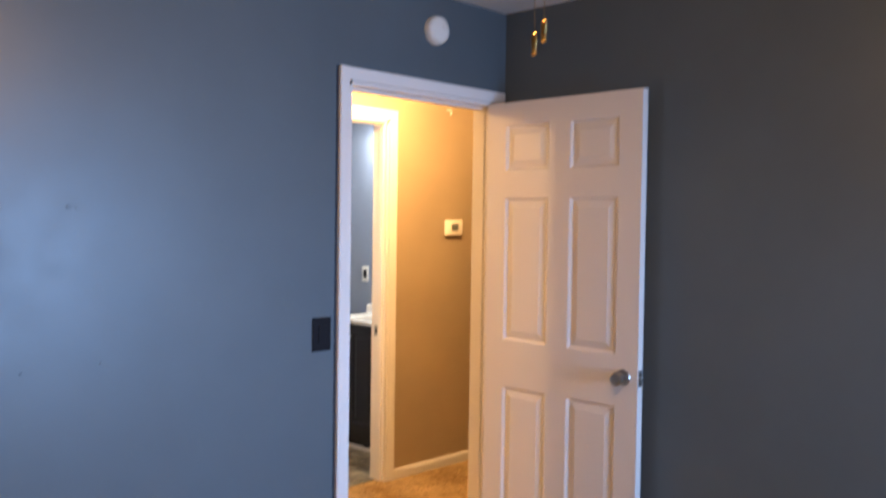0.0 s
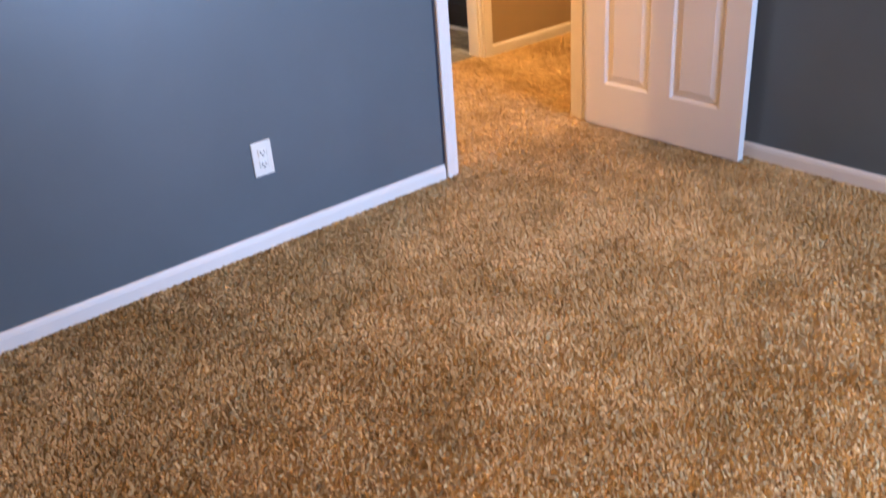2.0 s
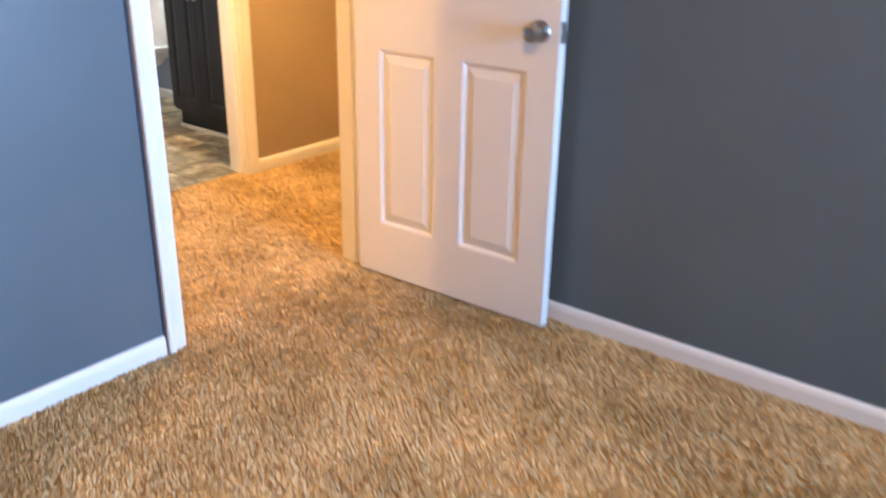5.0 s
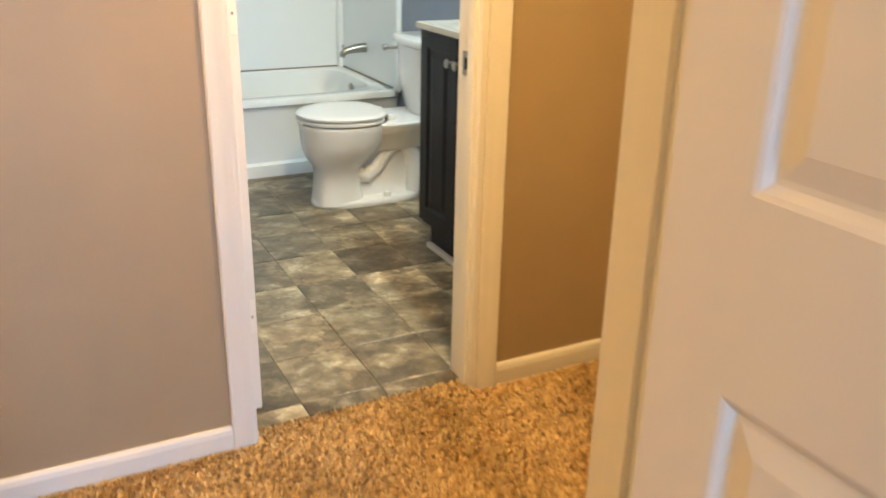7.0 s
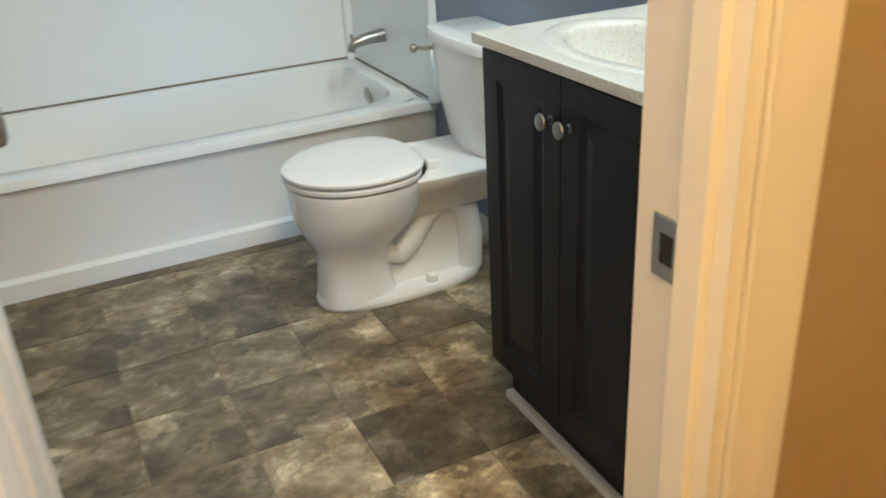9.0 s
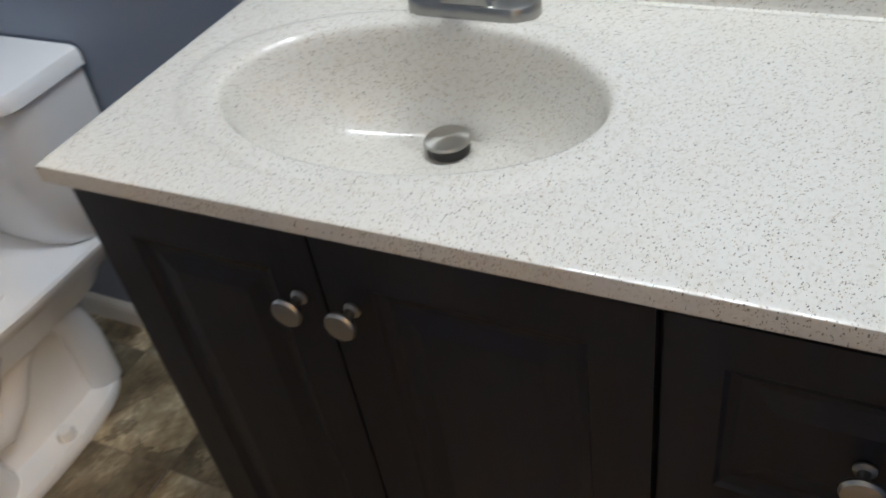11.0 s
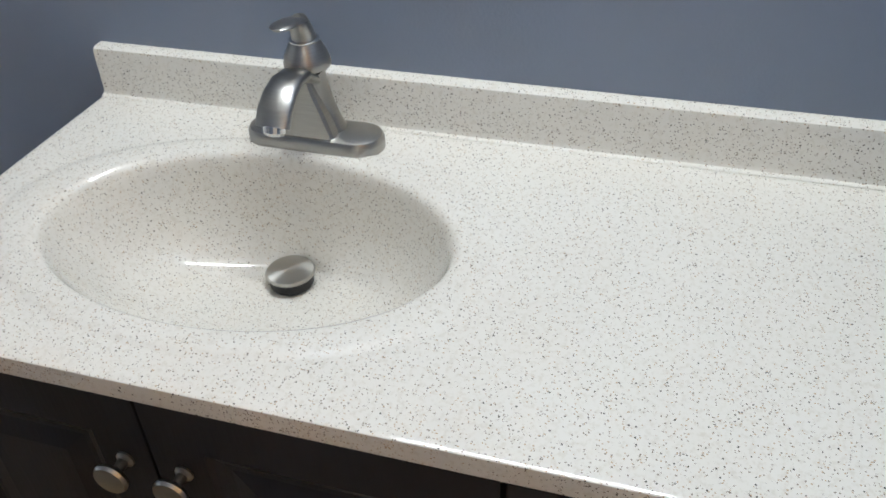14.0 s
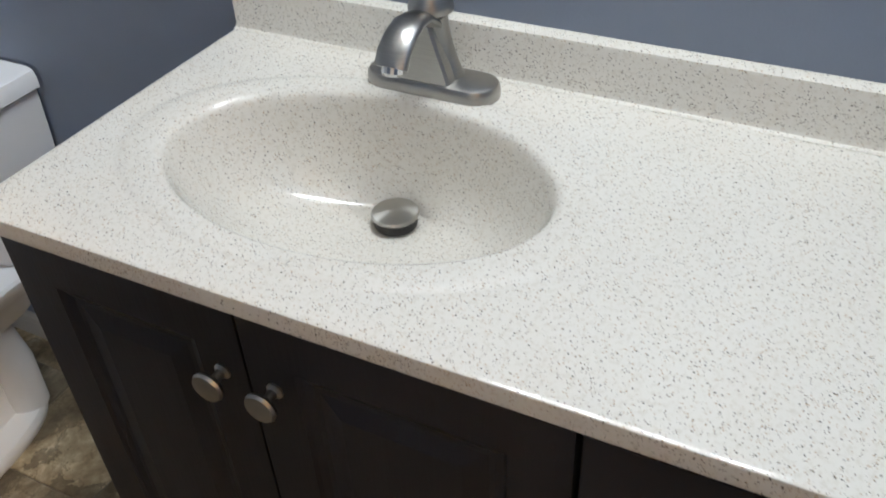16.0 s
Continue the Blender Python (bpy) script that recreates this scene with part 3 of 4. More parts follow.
def counter_mesh():
    """Slab with an integral oval bowl: rings from the drain out to the rectangle's edge."""
    rx0, rx1, ry0, ry1 = VX0, XB - 0.001, VY0, VY1
    skew = 0.008  # the front edge runs slightly out of square with the wall
    corner = [math.atan2((y - SY) / SRY, (x - SX) / SRX) for x, y in ((rx0 + skew * (ry1 - ry0), ry0), (rx0, ry1), (rx1, ry0), (rx1, ry1))]
    angles = sorted(set([2 * math.pi * i / 96 - math.pi for i in range(96)] + corner))
    bowl = [(0.16, -0.127), (0.30, -0.125), (0.46, -0.121), (0.62, -0.110), (0.76, -0.092), (0.87, -0.064), (0.94, -0.036), (0.98, -0.016), (1.0, -0.006), (1.02, -0.001), (1.05, 0.0012)]
    loops = []
    for s, dz in bowl:
        f = min(1, max(0, (s - 0.16) / 0.84)) ** 0.8
        cx, cy = DX + (SX - DX) * f, DY + (SY - DY) * f
        k = (SRX * s, SRY * s) if s > 0.5 else (SRX * s * 1.0 + (0.5 - s) * 0.03, SRY * s - (0.5 - s) * 0.03)
        loops.append([(cx + k[0] * math.cos(a), cy + k[1] * math.sin(a), TOP + dz) for a in angles])
    for s, dz in ((1.20, 0.0015), (1.235, 0.001), (1.26, -0.0005), (1.285, -0.0004), (1.31, 0.0)):
        loops.append([(min(SX + SRX * s * math.cos(a), rx1 - 0.03), min(SY + SRY * s * math.sin(a), ry1 - 0.006), TOP + dz) for a in angles])

    def edge(inset, z):
        out = []
        for a in angles:
            dx, dy = SRX * math.cos(a), SRY * math.sin(a)
            ts = []
            if abs(dx) > 1e-9:
                ts.append((rx1 - inset - SX) / dx if dx > 0 else (rx0 + inset + skew * (ry1 - SY) - SX) / (dx + skew * dy))
            if abs(dy) > 1e-9:
                ts.append(((ry1 - inset if dy > 0 else ry0 + inset) - SY) / dy)
            k = min(q for q in ts if q > 0)
            out.append((SX + dx * k, SY + dy * k, z))
        return out
    loops += [edge(0.007, TOP), edge(0.0022, TOP), edge(0.0006, TOP - 0.0007), edge(0, TOP - 0.0022), edge(0, TOP - 0.0195), edge(0.0008, TOP - 0.0205), edge(0.012, TOP - 0.0207)]
    return loft(loops, cap0=True, cap1=False)


top = thing("countertop", "cream speckled cultured marble countertop with molded oval sink", "countertop")
part("basin_slab", counter_mesh(), M_STONE, top, smooth=True)
prof = [(0.0, -0.001), (-0.027, 0.0005), (-0.0215, 0.002), (-0.019, 0.006), (-0.0185, 0.053), (-0.017, 0.0575), (-0.013, 0.0595), (0.0, 0.0595)]
part("backsplash", loft([[(XB - 0.0005 + d, y, TOP + z) for d, z in prof] for y in (VY0, VY1)]), M_STONE, top, smooth=True)
stopper = thing("sink_stopper", "brushed nickel pop-up stopper in the sink drain", "stopper")
part("cap", spin([(0.0, 0.0), (0.026, 0.0), (0.0272, 0.002), (0.0255, 0.0045), (0.014, 0.0062), (0.0005, 0.0068)], pose(DX, DY, TOP - 0.1130), 40), M_SPUN, stopper, smooth=True)
part("seal", spin([(0.0232, 0.0), (0.0242, 0.002), (0.0242, 0.013), (0.02, 0.0152)], pose(DX, DY, TOP - 0.1265), 32), M_RUBBER, stopper)

CF = 0.683
CY0, CY1 = 1.33, 2.224
cab = thing("vanity_cabinet", "espresso brown vanity cabinet with doors and drawers", "vanity cabinet")
bm = box_bm(CF + 0.019, CF + 0.037, CY0, CY1, 0.105, TOP - 0.0213, 0.001)
box_bm(0.739, 0.754, CY0, CY1, -0.004, 0.105, bm=bm)
part("face_frame", bm, M_DARKWOOD, cab)
for y0, y1 in ((CY1 - 0.016, CY1), (CY0, CY0 + 0.016)):
    bm = box_bm(CF + 0.0185, XB - 0.002, y0, y1, 0.105, TOP - 0.0214)
    box_bm(0.738, XB - 0.002, y0, y1, -0.004, 0.105, bm=bm)
    part("side_panel", bm, M_DARKWOOD, cab)
part("bottom_panel", box_bm(CF + 0.03, XB - 0.002, CY0 + 0.016, CY1 - 0.016, 0.105, 0.12), M_DARKWOOD, cab)
DOORP = [(0.0, 0.0), (0.004, -0.003), (0.012, -0.006), (0.018, -0.006), (0.040, -0.0015)]


def front(name, y0, y1, z0, z1, inset):
    """Cabinet front facing -x with one raised panel; y1 is the far edge."""
    bm = panel_slab(y1 - y0, z1 - z0, 0.018, [(inset, y1 - y0 - inset, inset, z1 - z0 - inset)], DOORP, both=False)
    bmesh.ops.transform(bm, verts=bm.verts, matrix=Matrix(((0, -1, 0, CF), (-1, 0, 0, y1), (0, 0, 1, z0), (0, 0, 0, 1))))
    return part(name, bm, M_DARKWOOD, cab)


def pull(parent, y, z):
    part("knob", spin([(0.0085, 0.0), (0.0085, 0.002), (0.005, 0.0045), (0.0045, 0.013), (0.009, 0.0165), (0.0152, 0.0195), (0.0162, 0.0225), (0.0145, 0.0255), (0.006, 0.027)], pose(CF, y, z, 0, -90), 24), M_NICKEL, parent, "brushed nickel round knob", True)


d1 = front("cabinet_door", 1.945, 2.217, 0.125, 0.827, 0.052)
pull(d1, 1.972, 0.746)
d2 = front("cabinet_door", 1.644, 1.942, 0.125, 0.827, 0.052)
pull(d2, 1.915, 0.746)
for z0, z1 in ((0.592, 0.827), (0.362, 0.588), (0.125, 0.358)):
    d = front("drawer", 1.340, 1.638, z0, z1, 0.045)
    pull(d, 1.489, (z0 + z1) / 2)
shoe = thing("shoe_moulding", "thin white strip along the vanity toe kick", "moulding")
part("strip", box_bm(0.718, 0.7385, CY0, 2.224, -0.004, 0.016, 0.003), M_TRIM, shoe)

# faucet
FX, FY = 1.050, 1.942
faucet = thing("faucet", "brushed nickel single-handle centerset bathroom faucet", "faucet")


def stadium(hx, hy, z, n=12):
    out = []
    for k in range(2 * n):
        a = math.pi * k / (n - 1) if k < n else math.pi + math.pi * (k - n) / (n - 1)
        out.append((FX + hx * math.cos(a), FY + (hy - hx) * (1 if k < n else -1) + hx * math.sin(a), TOP + z))
    return out


part("base_plate", loft([stadium(0.027, 0.078, 0.0), stadium(0.027, 0.078, 0.011), stadium(0.0245, 0.0755, 0.0155), stadium(0.019, 0.070, 0.0175)]), M_NICKEL, faucet, smooth=True)
body = [(0.026, 0.037, 0.014), (0.023, 0.029, 0.030), (0.020, 0.022, 0.052), (0.0185, 0.0185, 0.070), (0.0175, 0.0175, 0.083)]
part("body", loft([oval(FX + 0.004, FY, TOP + z, hx * 0.9, hy, 32) for hx, hy, z in body]), M_NICKEL, faucet, smooth=True)
arch = [(0.008, 0.060), (-0.006, 0.078), (-0.024, 0.090), (-0.044, 0.0925), (-0.062, 0.087), (-0.077, 0.076), (-0.086, 0.063)]
part("spout", tube([(FX + x, FY, TOP + z) for x, z in arch], [0.016, 0.0165, 0.017, 0.0175, 0.0182, 0.0188, 0.0185], 24, 0.42), M_NICKEL, faucet, smooth=True)
web = []
for z, half, fore, aft in ((0.0165, 0.031, -0.0225, 0.004), (0.040, 0.022, -0.020, 0.006), (0.064, 0.0125, -0.018, 0.006), (0.078, 0.0085, -0.017, 0.006)):
    web.append([(FX + aft, FY - half, TOP + z), (FX + fore + 0.003, FY - half, TOP + z), (FX + fore, FY - half + 0.003, TOP + z), (FX + fore, FY + half - 0.003, TOP + z), (FX + fore + 0.003, FY + half, TOP + z), (FX + aft, FY + half, TOP + z)])
part("spout_support", loft(web), M_NICKEL, faucet, smooth=True)
part("aerator", spin([(0.010, 0.0), (0.0115, 0.003), (0.0115, 0.012)], pose(FX - 0.084, FY, TOP + 0.054, 0, 18), 20), M_CHROME, faucet)
part("handle_seam", spin([(0.0172, 0.082), (0.0172, 0.0875)], pose(FX + 0.004, FY, TOP), 28), M_RUBBER, faucet)
part("handle_cap", spin([(0.0185, 0.0868), (0.0240, 0.0875), (0.0245, 0.092), (0.0225, 0.100), (0.0175, 0.110), (0.0150, 0.1145)], pose(FX + 0.004, FY, TOP), 32), M_NICKEL, faucet, smooth=True)
part("handle_ring", spin([(0.0145, 0.1143), (0.0158, 0.1152), (0.0158, 0.1165), (0.0140, 0.1175)], pose(FX + 0.004, FY, TOP), 28), M_CHROME, faucet, smooth=True)
part("lever_neck", tube([(FX + 0.004, FY, TOP + 0.1165), (FX + 0.001, FY, TOP + 0.127), (FX - 0.004, FY, TOP + 0.137), (FX - 0.008, FY, TOP + 0.1405)], [0.0128, 0.0115, 0.0105, 0.006], 20), M_NICKEL, faucet, smooth=True)
lever = tube([(FX + 0.002, FY, TOP + 0.1365), (FX - 0.004, FY, TOP + 0.1395), (FX - 0.016, FY, TOP + 0.1425), (FX - 0.032, FY, TOP + 0.1450), (FX - 0.043, FY, TOP + 0.1462), (FX - 0.049, FY, TOP + 0.1462)], [0.006, 0.0105, 0.0125, 0.0130, 0.0105, 0.004], 20, 0.28)
part("lever", lever, M_NICKEL, faucet, smooth=True)

# light bar over the vanity
bar = thing("vanity_light_bar", "nickel vanity light bar with frosted glass shades", "vanity light")
part("back_plate", box_bm(XB - 0.02, XB, 1.47, 2.07, 2.15, 2.25, 0.006), M_NICKEL, bar)
M_GLOW = glow("lit_frosted_glass", (0.95, 0.97, 1.0), 9)
for y in (1.53, 1.69, 1.85, 2.01):
    part("shade", spin([(0.03, 0.02), (0.045, -0.02), (0.052, -0.07), (0.05, -0.1), (0.01, -0.095)], pose(1.04, y, 2.20), 20), M_GLOW, bar)

# ---------------------------------------------------------------- toilet
TY = 2.873
toilet = thing("toilet", "white porcelain two-piece toilet with closed lid", "toilet")
foot = [(0.665, 0.252, 0.108, -0.005), (0.665, 0.256, 0.112, 0.006), (0.665, 0.254, 0.110, 0.018), (0.665, 0.249, 0.105, 0.024), (0.665, 0.225, 0.082, 0.026)]
part("foot", loft([oval(cx, TY, z, hx, hy, 48, 2.5) for cx, hx, hy, z in foot]), M_PORC, toilet, smooth=True)
bowl = [(0.528, 0.112, 0.098, 0.01, 3.0), (0.526, 0.103, 0.090, 0.06, 3.0), (0.526, 0.098, 0.086, 0.13, 2.8), (0.530, 0.106, 0.094, 0.170, 2.5), (0.538, 0.138, 0.122, 0.205, 2.3),
        (0.547, 0.166, 0.150, 0.245, 2.2), (0.555, 0.181, 0.168, 0.290, 2.15), (0.560, 0.188, 0.174, 0.335, 2.1), (0.562, 0.195, 0.180, 0.360, 2.1), (0.562, 0.193, 0.178, 0.368, 2.1)]
part("bowl", loft([oval(cx, TY, z, hx, hy, 56, p) for cx, hx, hy, z, p in bowl]), M_PORC, toilet, smooth=True)
deck = [(0.79, 0.19, 0.075, 0.235), (0.80, 0.215, 0.095, 0.275), (0.835, 0.25, 0.125, 0.315), (0.85, 0.258, 0.150, 0.350), (0.85, 0.258, 0.152, 0.362), (0.85, 0.254, 0.148, 0.368)]
part("deck", loft([oval(cx, TY, z, hx, hy, 48, 4.0) for cx, hx, hy, z in deck]), M_PORC, toilet, smooth=True)
core = [(0.72, 0.185, 0.046, 0.02), (0.72, 0.185, 0.038, 0.05), (0.72, 0.185, 0.036, 0.15), (0.73, 0.195, 0.06, 0.26)]
part("pedestal_core", loft([oval(cx, TY, z, hx, hy, 32, 3.0) for cx, hx, hy, z in core]), M_PORC, toilet, smooth=True)
for s in (-1, 1):
    ty = TY + s * 0.032
    way = [(0.50, 0.27), (0.56, 0.20), (0.615, 0.13), (0.655, 0.115), (0.70, 0.150), (0.745, 0.215), (0.79, 0.25), (0.84, 0.245), (0.875, 0.20), (0.885, 0.13), (0.88, 0.02)]
    part("trapway", tube([(x, ty, z) for x, z in way], [0.05, 0.044, 0.037, 0.034, 0.034, 0.035, 0.037, 0.039, 0.039, 0.039, 0.039], 18), M_PORC, toilet, smooth=True)
    part("bolt_cap", spin([(0.017, 0.0), (0.017, 0.012), (0.013, 0.021), (0.004, 0.025)], pose(0.733, TY + s * 0.080, 0.025), 20), M_PORC, toilet, smooth=True)


def seat_loop(z, grow, back):
    """Egg outline: round front, squared back edge at the hinges."""
    out, n = [], 56
    for i in range(n):
        a = 2 * math.pi * i / n
        c, s = math.cos(a), math.sin(a)
        x = 0.567 + (0.206 + grow) * c if c < 0 else 0.567 + (back - 0.567 + grow) * abs(c) ** 0.75
        y = TY + (0.184 + grow) * math.copysign(abs(s) ** (1.0 if c < 0 else 0.8), s)
        out.append((x, y, z))
    return out


part("seat", loft([seat_loop(0.3735, -0.006, 0.73), seat_loop(0.3755, 0.0, 0.73), seat_loop(0.386, 0.001, 0.73), seat_loop(0.3885, -0.004, 0.73)]), M_SEAT, toilet, smooth=True)
part("lid", loft([seat_loop(0.3945, -0.006, 0.735), seat_loop(0.397, 0.001, 0.735), seat_loop(0.405, 0.002, 0.735), seat_loop(0.410, -0.004, 0.735), seat_loop(0.4125, -0.018, 0.735), seat_loop(0.414, -0.06, 0.735)]), M_SEAT, toilet, smooth=True)
for s in (-1, 1):
    part("hinge", box_bm(0.737, 0.775, TY + s * 0.075 - 0.018, TY + s * 0.075 + 0.018, 0.366, 0.394, 0.007), M_SEAT, toilet, smooth=True)


def tank_loop(x0, hy, z, cham):
    x0 += 0.012
    hy *= 0.83
    return [(x0, TY - hy + cham, z), (x0 + 0.004, TY - hy + cham * 0.6, z), (x0 + cham * 0.55, TY - hy + 0.004, z), (x0 + cham, TY - hy, z), (1.098, TY - hy, z), (1.098, TY + hy, z), (x0 + cham, TY + hy, z), (x0 + cham * 0.55, TY + hy - 0.004, z),
            (x0 + 0.004, TY + hy - cham * 0.6, z), (x0, TY + hy - cham, z), (x0 - 0.010, TY + hy * 0.45, z), (x0 - 0.013, TY, z), (x0 - 0.010, TY - hy * 0.45, z)]


part("tank", loft([tank_loop(0.955, 0.165, 0.368, 0.05), tank_loop(0.948, 0.178, 0.385, 0.05), tank_loop(0.928, 0.198, 0.50, 0.05), tank_loop(0.916, 0.212, 0.668, 0.05)]), M_PORC, toilet, smooth=True)
part("tank_lid", loft([tank_loop(0.912, 0.216, 0.666, 0.05), tank_loop(0.903, 0.224, 0.671, 0.052), tank_loop(0.902, 0.225, 0.690, 0.052), tank_loop(0.907, 0.220, 0.700, 0.052), tank_loop(0.92, 0.208, 0.704, 0.05)]), M_PORC, toilet, smooth=True)
for piece in toilet.children:
    piece.location.x = 0.065 if piece.name.split(".")[0] not in ("tank", "tank_lid") else 0.012
flush = part("flush_handle", spin([(0.004, 0.0), (0.013, 0.002), (0.014, 0.010), (0.011, 0.016), (0.003, 0.018)], pose(0.905, TY + 0.172, 0.640, 0, -90), 18), M_NICKEL, toilet, "nickel flush handle", True)
part("stem", tube([(0.96, TY + 0.145, 0.640), (0.925, TY + 0.150, 0.640), (0.905, TY + 0.172, 0.640)], 0.006, 10), M_NICKEL, flush, smooth=True)
valve = thing("supply_valve", "chrome water supply valve below the toilet tank", "valve")
part("stem", tube([(XB, 2.70, 0.20), (XB - 0.05, 2.70, 0.20)], 0.008, 12), M_CHROME, valve)
part("handle", spin([(0.004, 0), (0.018, 0.002), (0.018, 0.010), (0.006, 0.013)], pose(XB - 0.05, 2.70, 0.20, 0, -90), 16), M_CHROME, valve)
part("hose", tube([(XB - 0.035, 2.70, 0.20), (XB - 0.04, 2.71, 0.27), (XB - 0.06, 2.74, 0.33), (XB - 0.07, 2.75, 0.375)], 0.006, 10), M_CHROME, valve)

# ---------------------------------------------------------------- tub and surround
RIM = 0.370
tub = thing("bathtub", "white enamel alcove bathtub with apron front", "bathtub")
apron = [(0.004, -0.005), (0.004, 0.055), (0.022, 0.066), (0.022, 0.315), (0.012, 0.335), (0.0, 0.340), (0.0, 0.352), (0.006, RIM - 0.002), (0.014, RIM), (0.060, RIM - 0.001)]
part("apron", loft([[(x, TUBY + d, z) for d, z in apron] + [(x, TUBY + 0.060, -0.005)] for x in (BWEST + 0.002, XB - 0.002)]), M_TUB, tub, smooth=True)
cxm, cym = (BWEST + 1.083) / 2, (TUBY + 0.07 + TUBB - 0.05) / 2 + 0.005
hxm, hym = (1.083 - BWEST) / 2, (TUBB - TUBY - 0.075) / 2
rings = [(0, 0, RIM), (0.045, 0.035, RIM), (0.053, 0.043, RIM - 0.006), (0.062, 0.052, RIM - 0.03), (0.10, 0.085, 0.16), (0.14, 0.12, 0.09), (0.22, 0.18, 0.065), (0.5, 0.26, 0.06)]
LIFT = 0.010
loops = [oval(cxm, cym, z, hxm - dx, hym - dy, 64, 14 if k == 0 else 6) for k, (dx, dy, z) in enumerate(rings)]
# the rim climbs from the apron to the wall flange behind
loops = [[(x, y, z + (LIFT * min(1, max(0, (y - TUBY - 0.10) / 0.15)) if k < 3 else 0)) for x, y, z in lp] for k, lp in enumerate(loops)]
part("basin", loft(loops, cap0=False), M_TUB, tub, smooth=True)
bm = box_bm(BWEST + 0.002, 1.085, TUBB - 0.06, TUBB - 0.001, RIM - 0.02, RIM + LIFT - 0.001)
box_bm(1.050, 1.084, TUBY + 0.20, TUBB - 0.002, RIM - 0.02, RIM + LIFT - 0.0013, bm=bm)
box_bm(1.050, 1.084, TUBY + 0.055, TUBY + 0.20, RIM - 0.02, RIM - 0.0018, bm=bm)
part("deck_ledge", bm, M_TUB, tub)
seam = thing("caulk_seam", "grey caulk line between tub rim and surround", "caulk")
part("bead", tube([(BWEST + 0.032, TUBB - 0.035, RIM + LIFT + 0.003), (1.084, TUBB - 0.035, RIM + LIFT + 0.003), (1.0845, TUBB - 0.036, RIM + LIFT + 0.003), (1.0845, TUBY + 0.01, RIM + LIFT + 0.003)], 0.0045, 8), M_GROUT, seam)
over = thing("tub_overflow", "chrome oval overflow plate inside the tub", "overflow plate")
part("plate", spin([(0.033, 0.0), (0.034, 0.004), (0.030, 0.008), (0.012, 0.011)], pose(0.999, 3.725, 0.322, 0, -98), 28), M_NICKEL, over, smooth=True)
sur = thing("tub_surround", "glossy white tub surround wall panels", "tub surround")
part("end_panel", box_bm(1.085, XB, TUBY - 0.03, TUBB - 0.0, RIM - 0.004, 2.1, 0.006), M_TUB, sur)
part("back_panel", box_bm(BWEST + 0.001, 1.0855, TUBB - 0.034, TUBB - 0.001, RIM - 0.004, 2.1, 0.004), M_TUB, sur)
part("corner_post", tube([(1.075, TUBB - 0.044, RIM), (1.075, TUBB - 0.044, 2.1)], 0.02, 12), M_TUB, sur, smooth=True)
part("side_panel", box_bm(BWEST, BWEST + 0.03, TUBY - 0.03, TUBB - 0.034, RIM - 0.004, 2.1, 0.006), M_TUB, sur)
sp = thing("tub_spout", "brushed nickel tub spout with diverter knob", "tub spout")
part("spout", tube([(1.086, 3.745, 0.532), (1.07, 3.745, 0.532), (1.015, 3.745, 0.528), (0.972, 3.745, 0.518), (0.958, 3.745, 0.505), (0.953, 3.745, 0.488)], [0.026, 0.0255, 0.0225, 0.019, 0.017, 0.0145], 20), M_NICKEL, sp, smooth=True)
part("diverter", spin([(0.003, 0), (0.003, 0.014), (0.007, 0.016), (0.007, 0.022), (0.003, 0.024)], pose(0.960, 3.745, 0.528), 14), M_NICKEL, sp)

# ---------------------------------------------------------------- bathroom floor tiles
rng = random.Random(4)
TW, TL = 0.226, 0.250
tiles = []
for k in range(3):
    b = bmesh.new()
    g = 0.0012
    outer = [(g, g), (TW - g, g), (TW - g, TL - g), (g, TL - g)]
    cxx, cyy = TW / 2, TL / 2
    lp = []
    for ins, z in ((0.0, -0.008), (0.0, -0.0045), (0.0025, -0.0035 + 0.0002 * k)):
        lp.append([(x + (ins if x < cxx else -ins), y + (ins if y < cyy else -ins), z) for x, y in outer])
    loft(lp, cap0=False, bm=b)
    bmesh.ops.recalc_face_normals(b, faces=b.faces)
    me = bpy.data.meshes.new("tile")
    b.to_mesh(me)
    b.free()
    me.materials.append(M_TILE)
    tiles.append(me)
for i in range(-3, 6):
    for j in range(-2, 8):
        px, py = 0.142 + i * TW, 1.571 + j * TL
        if px + TW < BWEST or px > XB or py + TL < 1.25 or py > TUBY:
            continue
        tl = new("tile", rng.choice(tiles))
        tl.parent = bath_floor
        if py < 1.2556:
            cut = (py + TL - 1.257) / TL
            tl.location, tl.scale = (px, 1.257, 0), (1, cut, 1)
        else:
            tl.location = (px, py, 0)

# ---------------------------------------------------------------- carpet pile


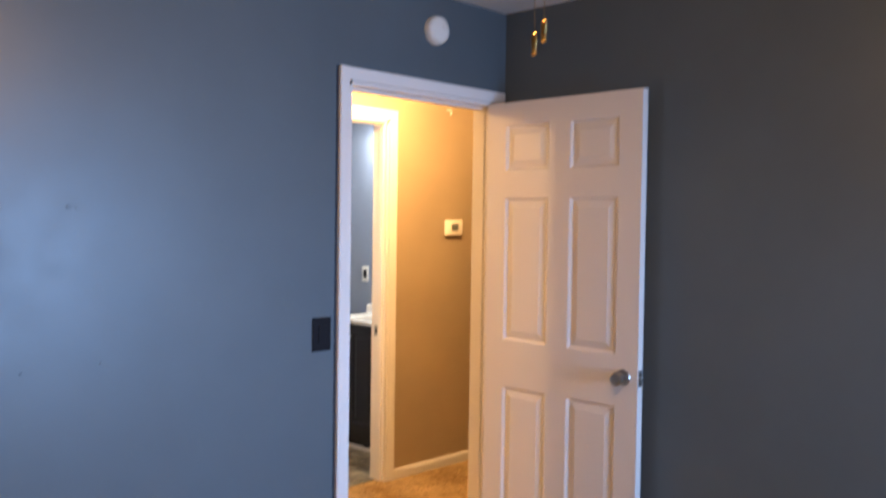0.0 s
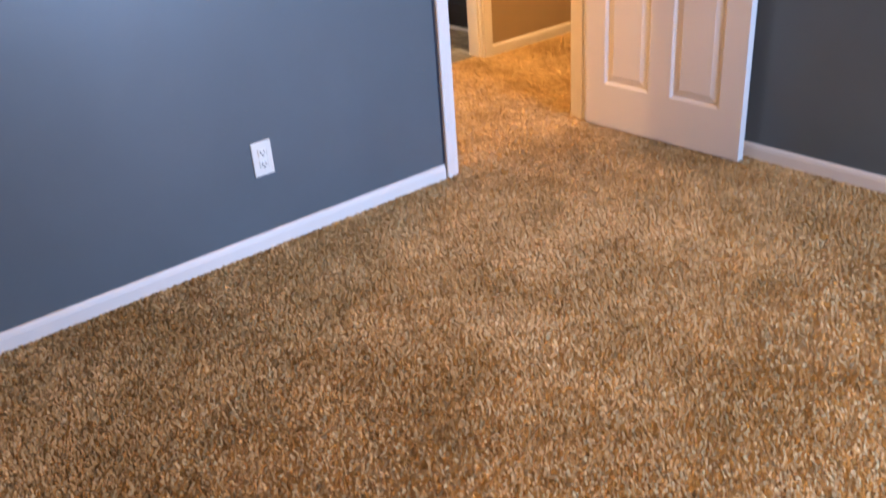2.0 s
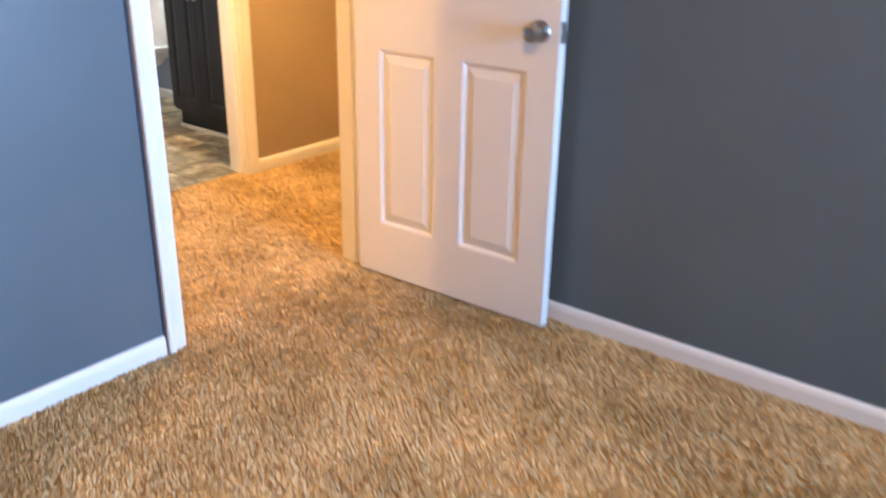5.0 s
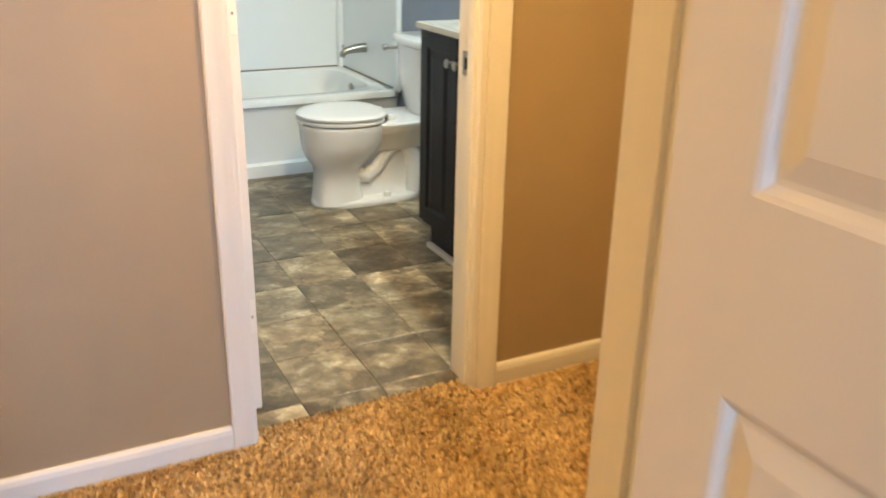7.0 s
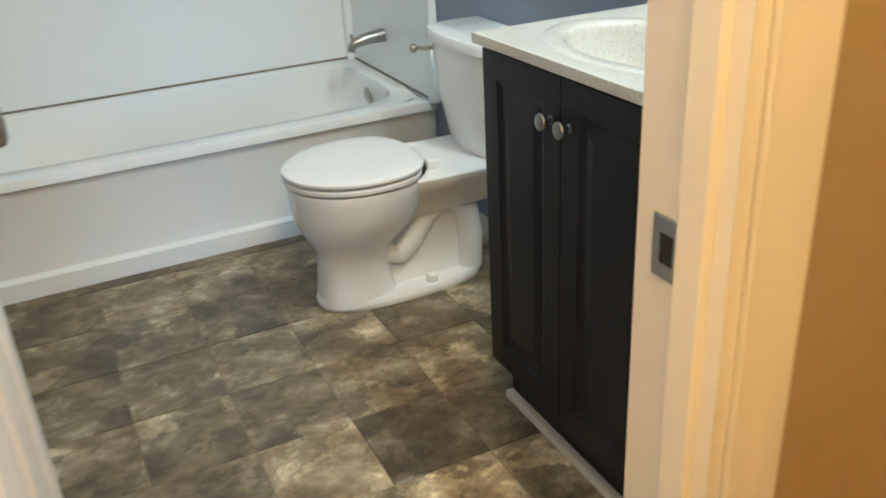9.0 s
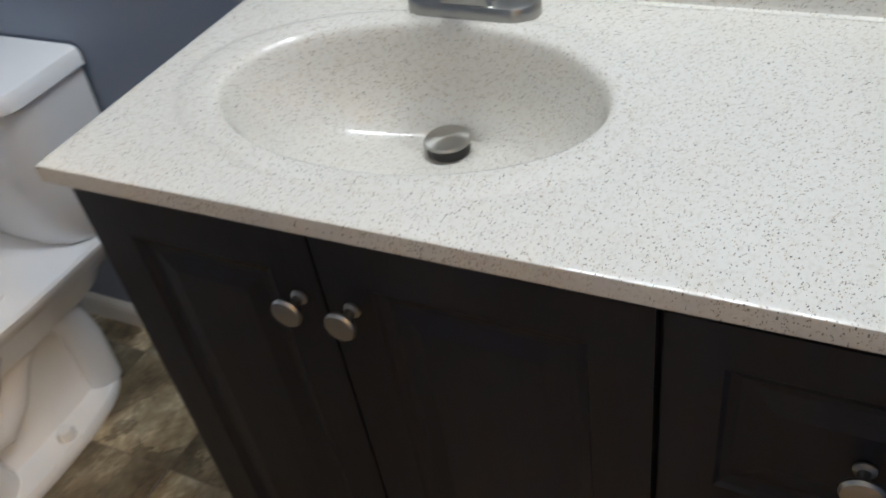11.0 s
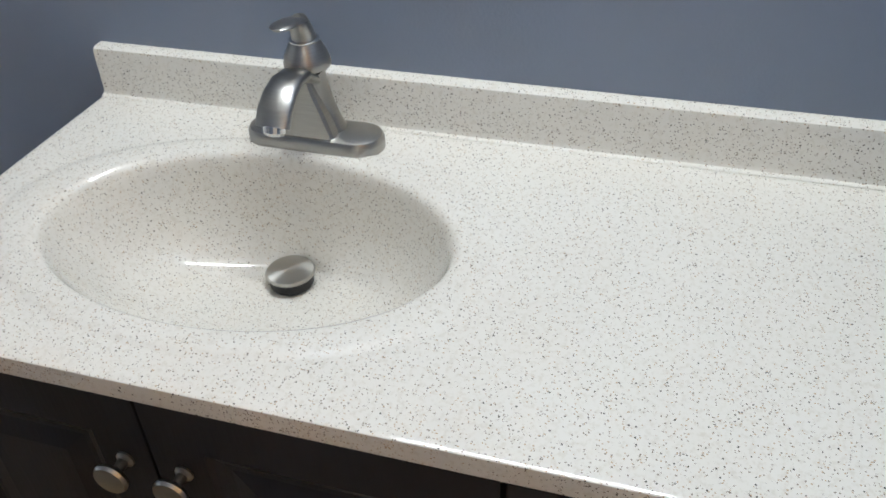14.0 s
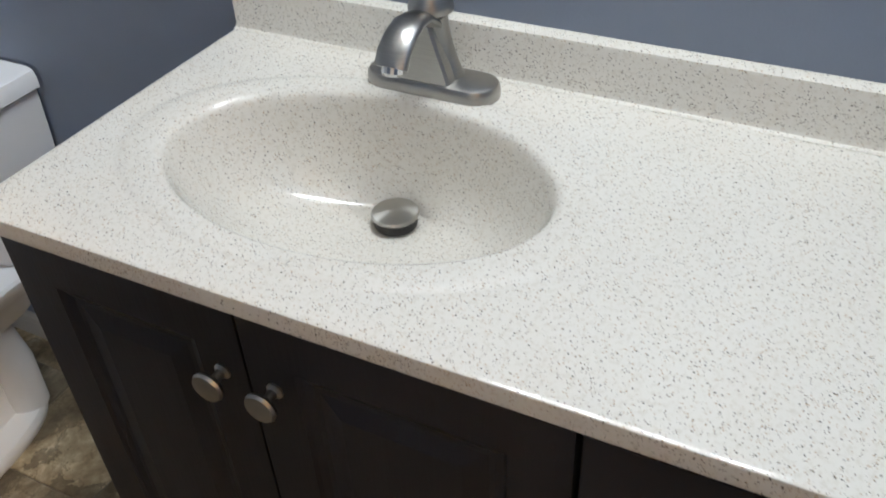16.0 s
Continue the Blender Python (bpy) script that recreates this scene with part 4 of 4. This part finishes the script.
def carpet(name, x0, x1, y0, y1, step, label, seed):
    """Leaning twisted tufts, each a bent tapering blade of two quads, as one piece of stuff."""
    r = np.random.default_rng(seed)
    gx, gy = np.meshgrid(np.arange(x0, x1, step), np.arange(y0, y1, step))
    n = gx.size
    px = gx.ravel() + r.uniform(-0.5, 0.5, n) * step
    py = gy.ravel() + r.uniform(-0.5, 0.5, n) * step
    px, py = np.clip(px, x0 + 0.002, x1 - 0.002), np.clip(py, y0 + 0.002, y1 - 0.002)
    # lie of the pile drifts slowly across the floor
    drift = 1.1 * np.sin(px * 3.1 + 1.3 * np.sin(py * 2.3)) + 0.9 * np.sin(py * 4.3 + px * 1.1)
    lean = drift + r.normal(0, 1.6, n)
    ang = r.uniform(0, 2 * np.pi, n)
    h = r.uniform(0.0085, 0.0125, n)
    w = step * r.uniform(0.44, 0.64, n)
    tip = r.uniform(0.003, 0.0095, n)
    v = np.zeros((n, 6, 3))
    for k, (f, bend, wide) in enumerate(((0.0, 0.0, 1.0), (0.62, 0.35, 1.05), (1.0, 1.0, 0.55))):
        for s, sg in ((0, -1), (1, 1)):
            v[:, 2 * k + s, 0] = px + np.cos(lean) * tip * bend + sg * np.cos(ang + f) * w * wide
            v[:, 2 * k + s, 1] = py + np.sin(lean) * tip * bend + sg * np.sin(ang + f) * w * wide
            v[:, 2 * k + s, 2] = -0.009 + h * f
    base = (np.arange(n) * 6)[:, None]
    quads = np.concatenate([base + np.array([0, 1, 3, 2]), base + np.array([2, 3, 5, 4])], 1).reshape(-1)
    me = bpy.data.meshes.new(name)
    me.vertices.add(n * 6)
    me.vertices.foreach_set("co", v.reshape(-1))
    me.loops.add(n * 8)
    me.loops.foreach_set("vertex_index", quads.astype(np.int32))
    me.polygons.add(n * 2)
    me.polygons.foreach_set("loop_start", np.arange(0, n * 8, 4, dtype=np.int32))
    me.update(calc_edges=True)
    me.materials.append(M_PILE)
    return tagged(new(name, me), label, "carpet", kind="stuff")


carpet("carpet_pile", -3.1, -0.014, -3.2, -0.014, 0.0058, "beige plush carpet pile of the bedroom", 1)
carpet("carpet_pile_far", -3.1, 0.0, -4.19, -3.2, 0.012, "beige plush carpet pile of the bedroom", 2)
carpet("carpet_pile_side", -4.29, -3.1, -4.19, -0.014, 0.012, "beige plush carpet pile of the bedroom", 3)
carpet("carpet_pile_door", OPL + 0.015, OPR - 0.015, -0.014, 0.128, 0.0066, "beige plush carpet pile in the doorway", 4)
carpet("carpet_pile_hall", -0.95, 1.4, 0.128, 1.185, 0.0066, "beige plush carpet pile of the hallway", 5)
carpet("carpet_pile_threshold", BL + 0.015, BR - 0.015, 1.185, 1.256, 0.0066, "beige plush carpet pile at the bathroom threshold", 6)
carpet("carpet_pile_hall_end", -2.69, -0.95, 0.128, 1.185, 0.014, "beige plush carpet pile of the hallway", 7)
carpet("carpet_pile_hall_far", 1.4, 2.29, 0.128, 1.185, 0.014, "beige plush carpet pile of the hallway", 8)
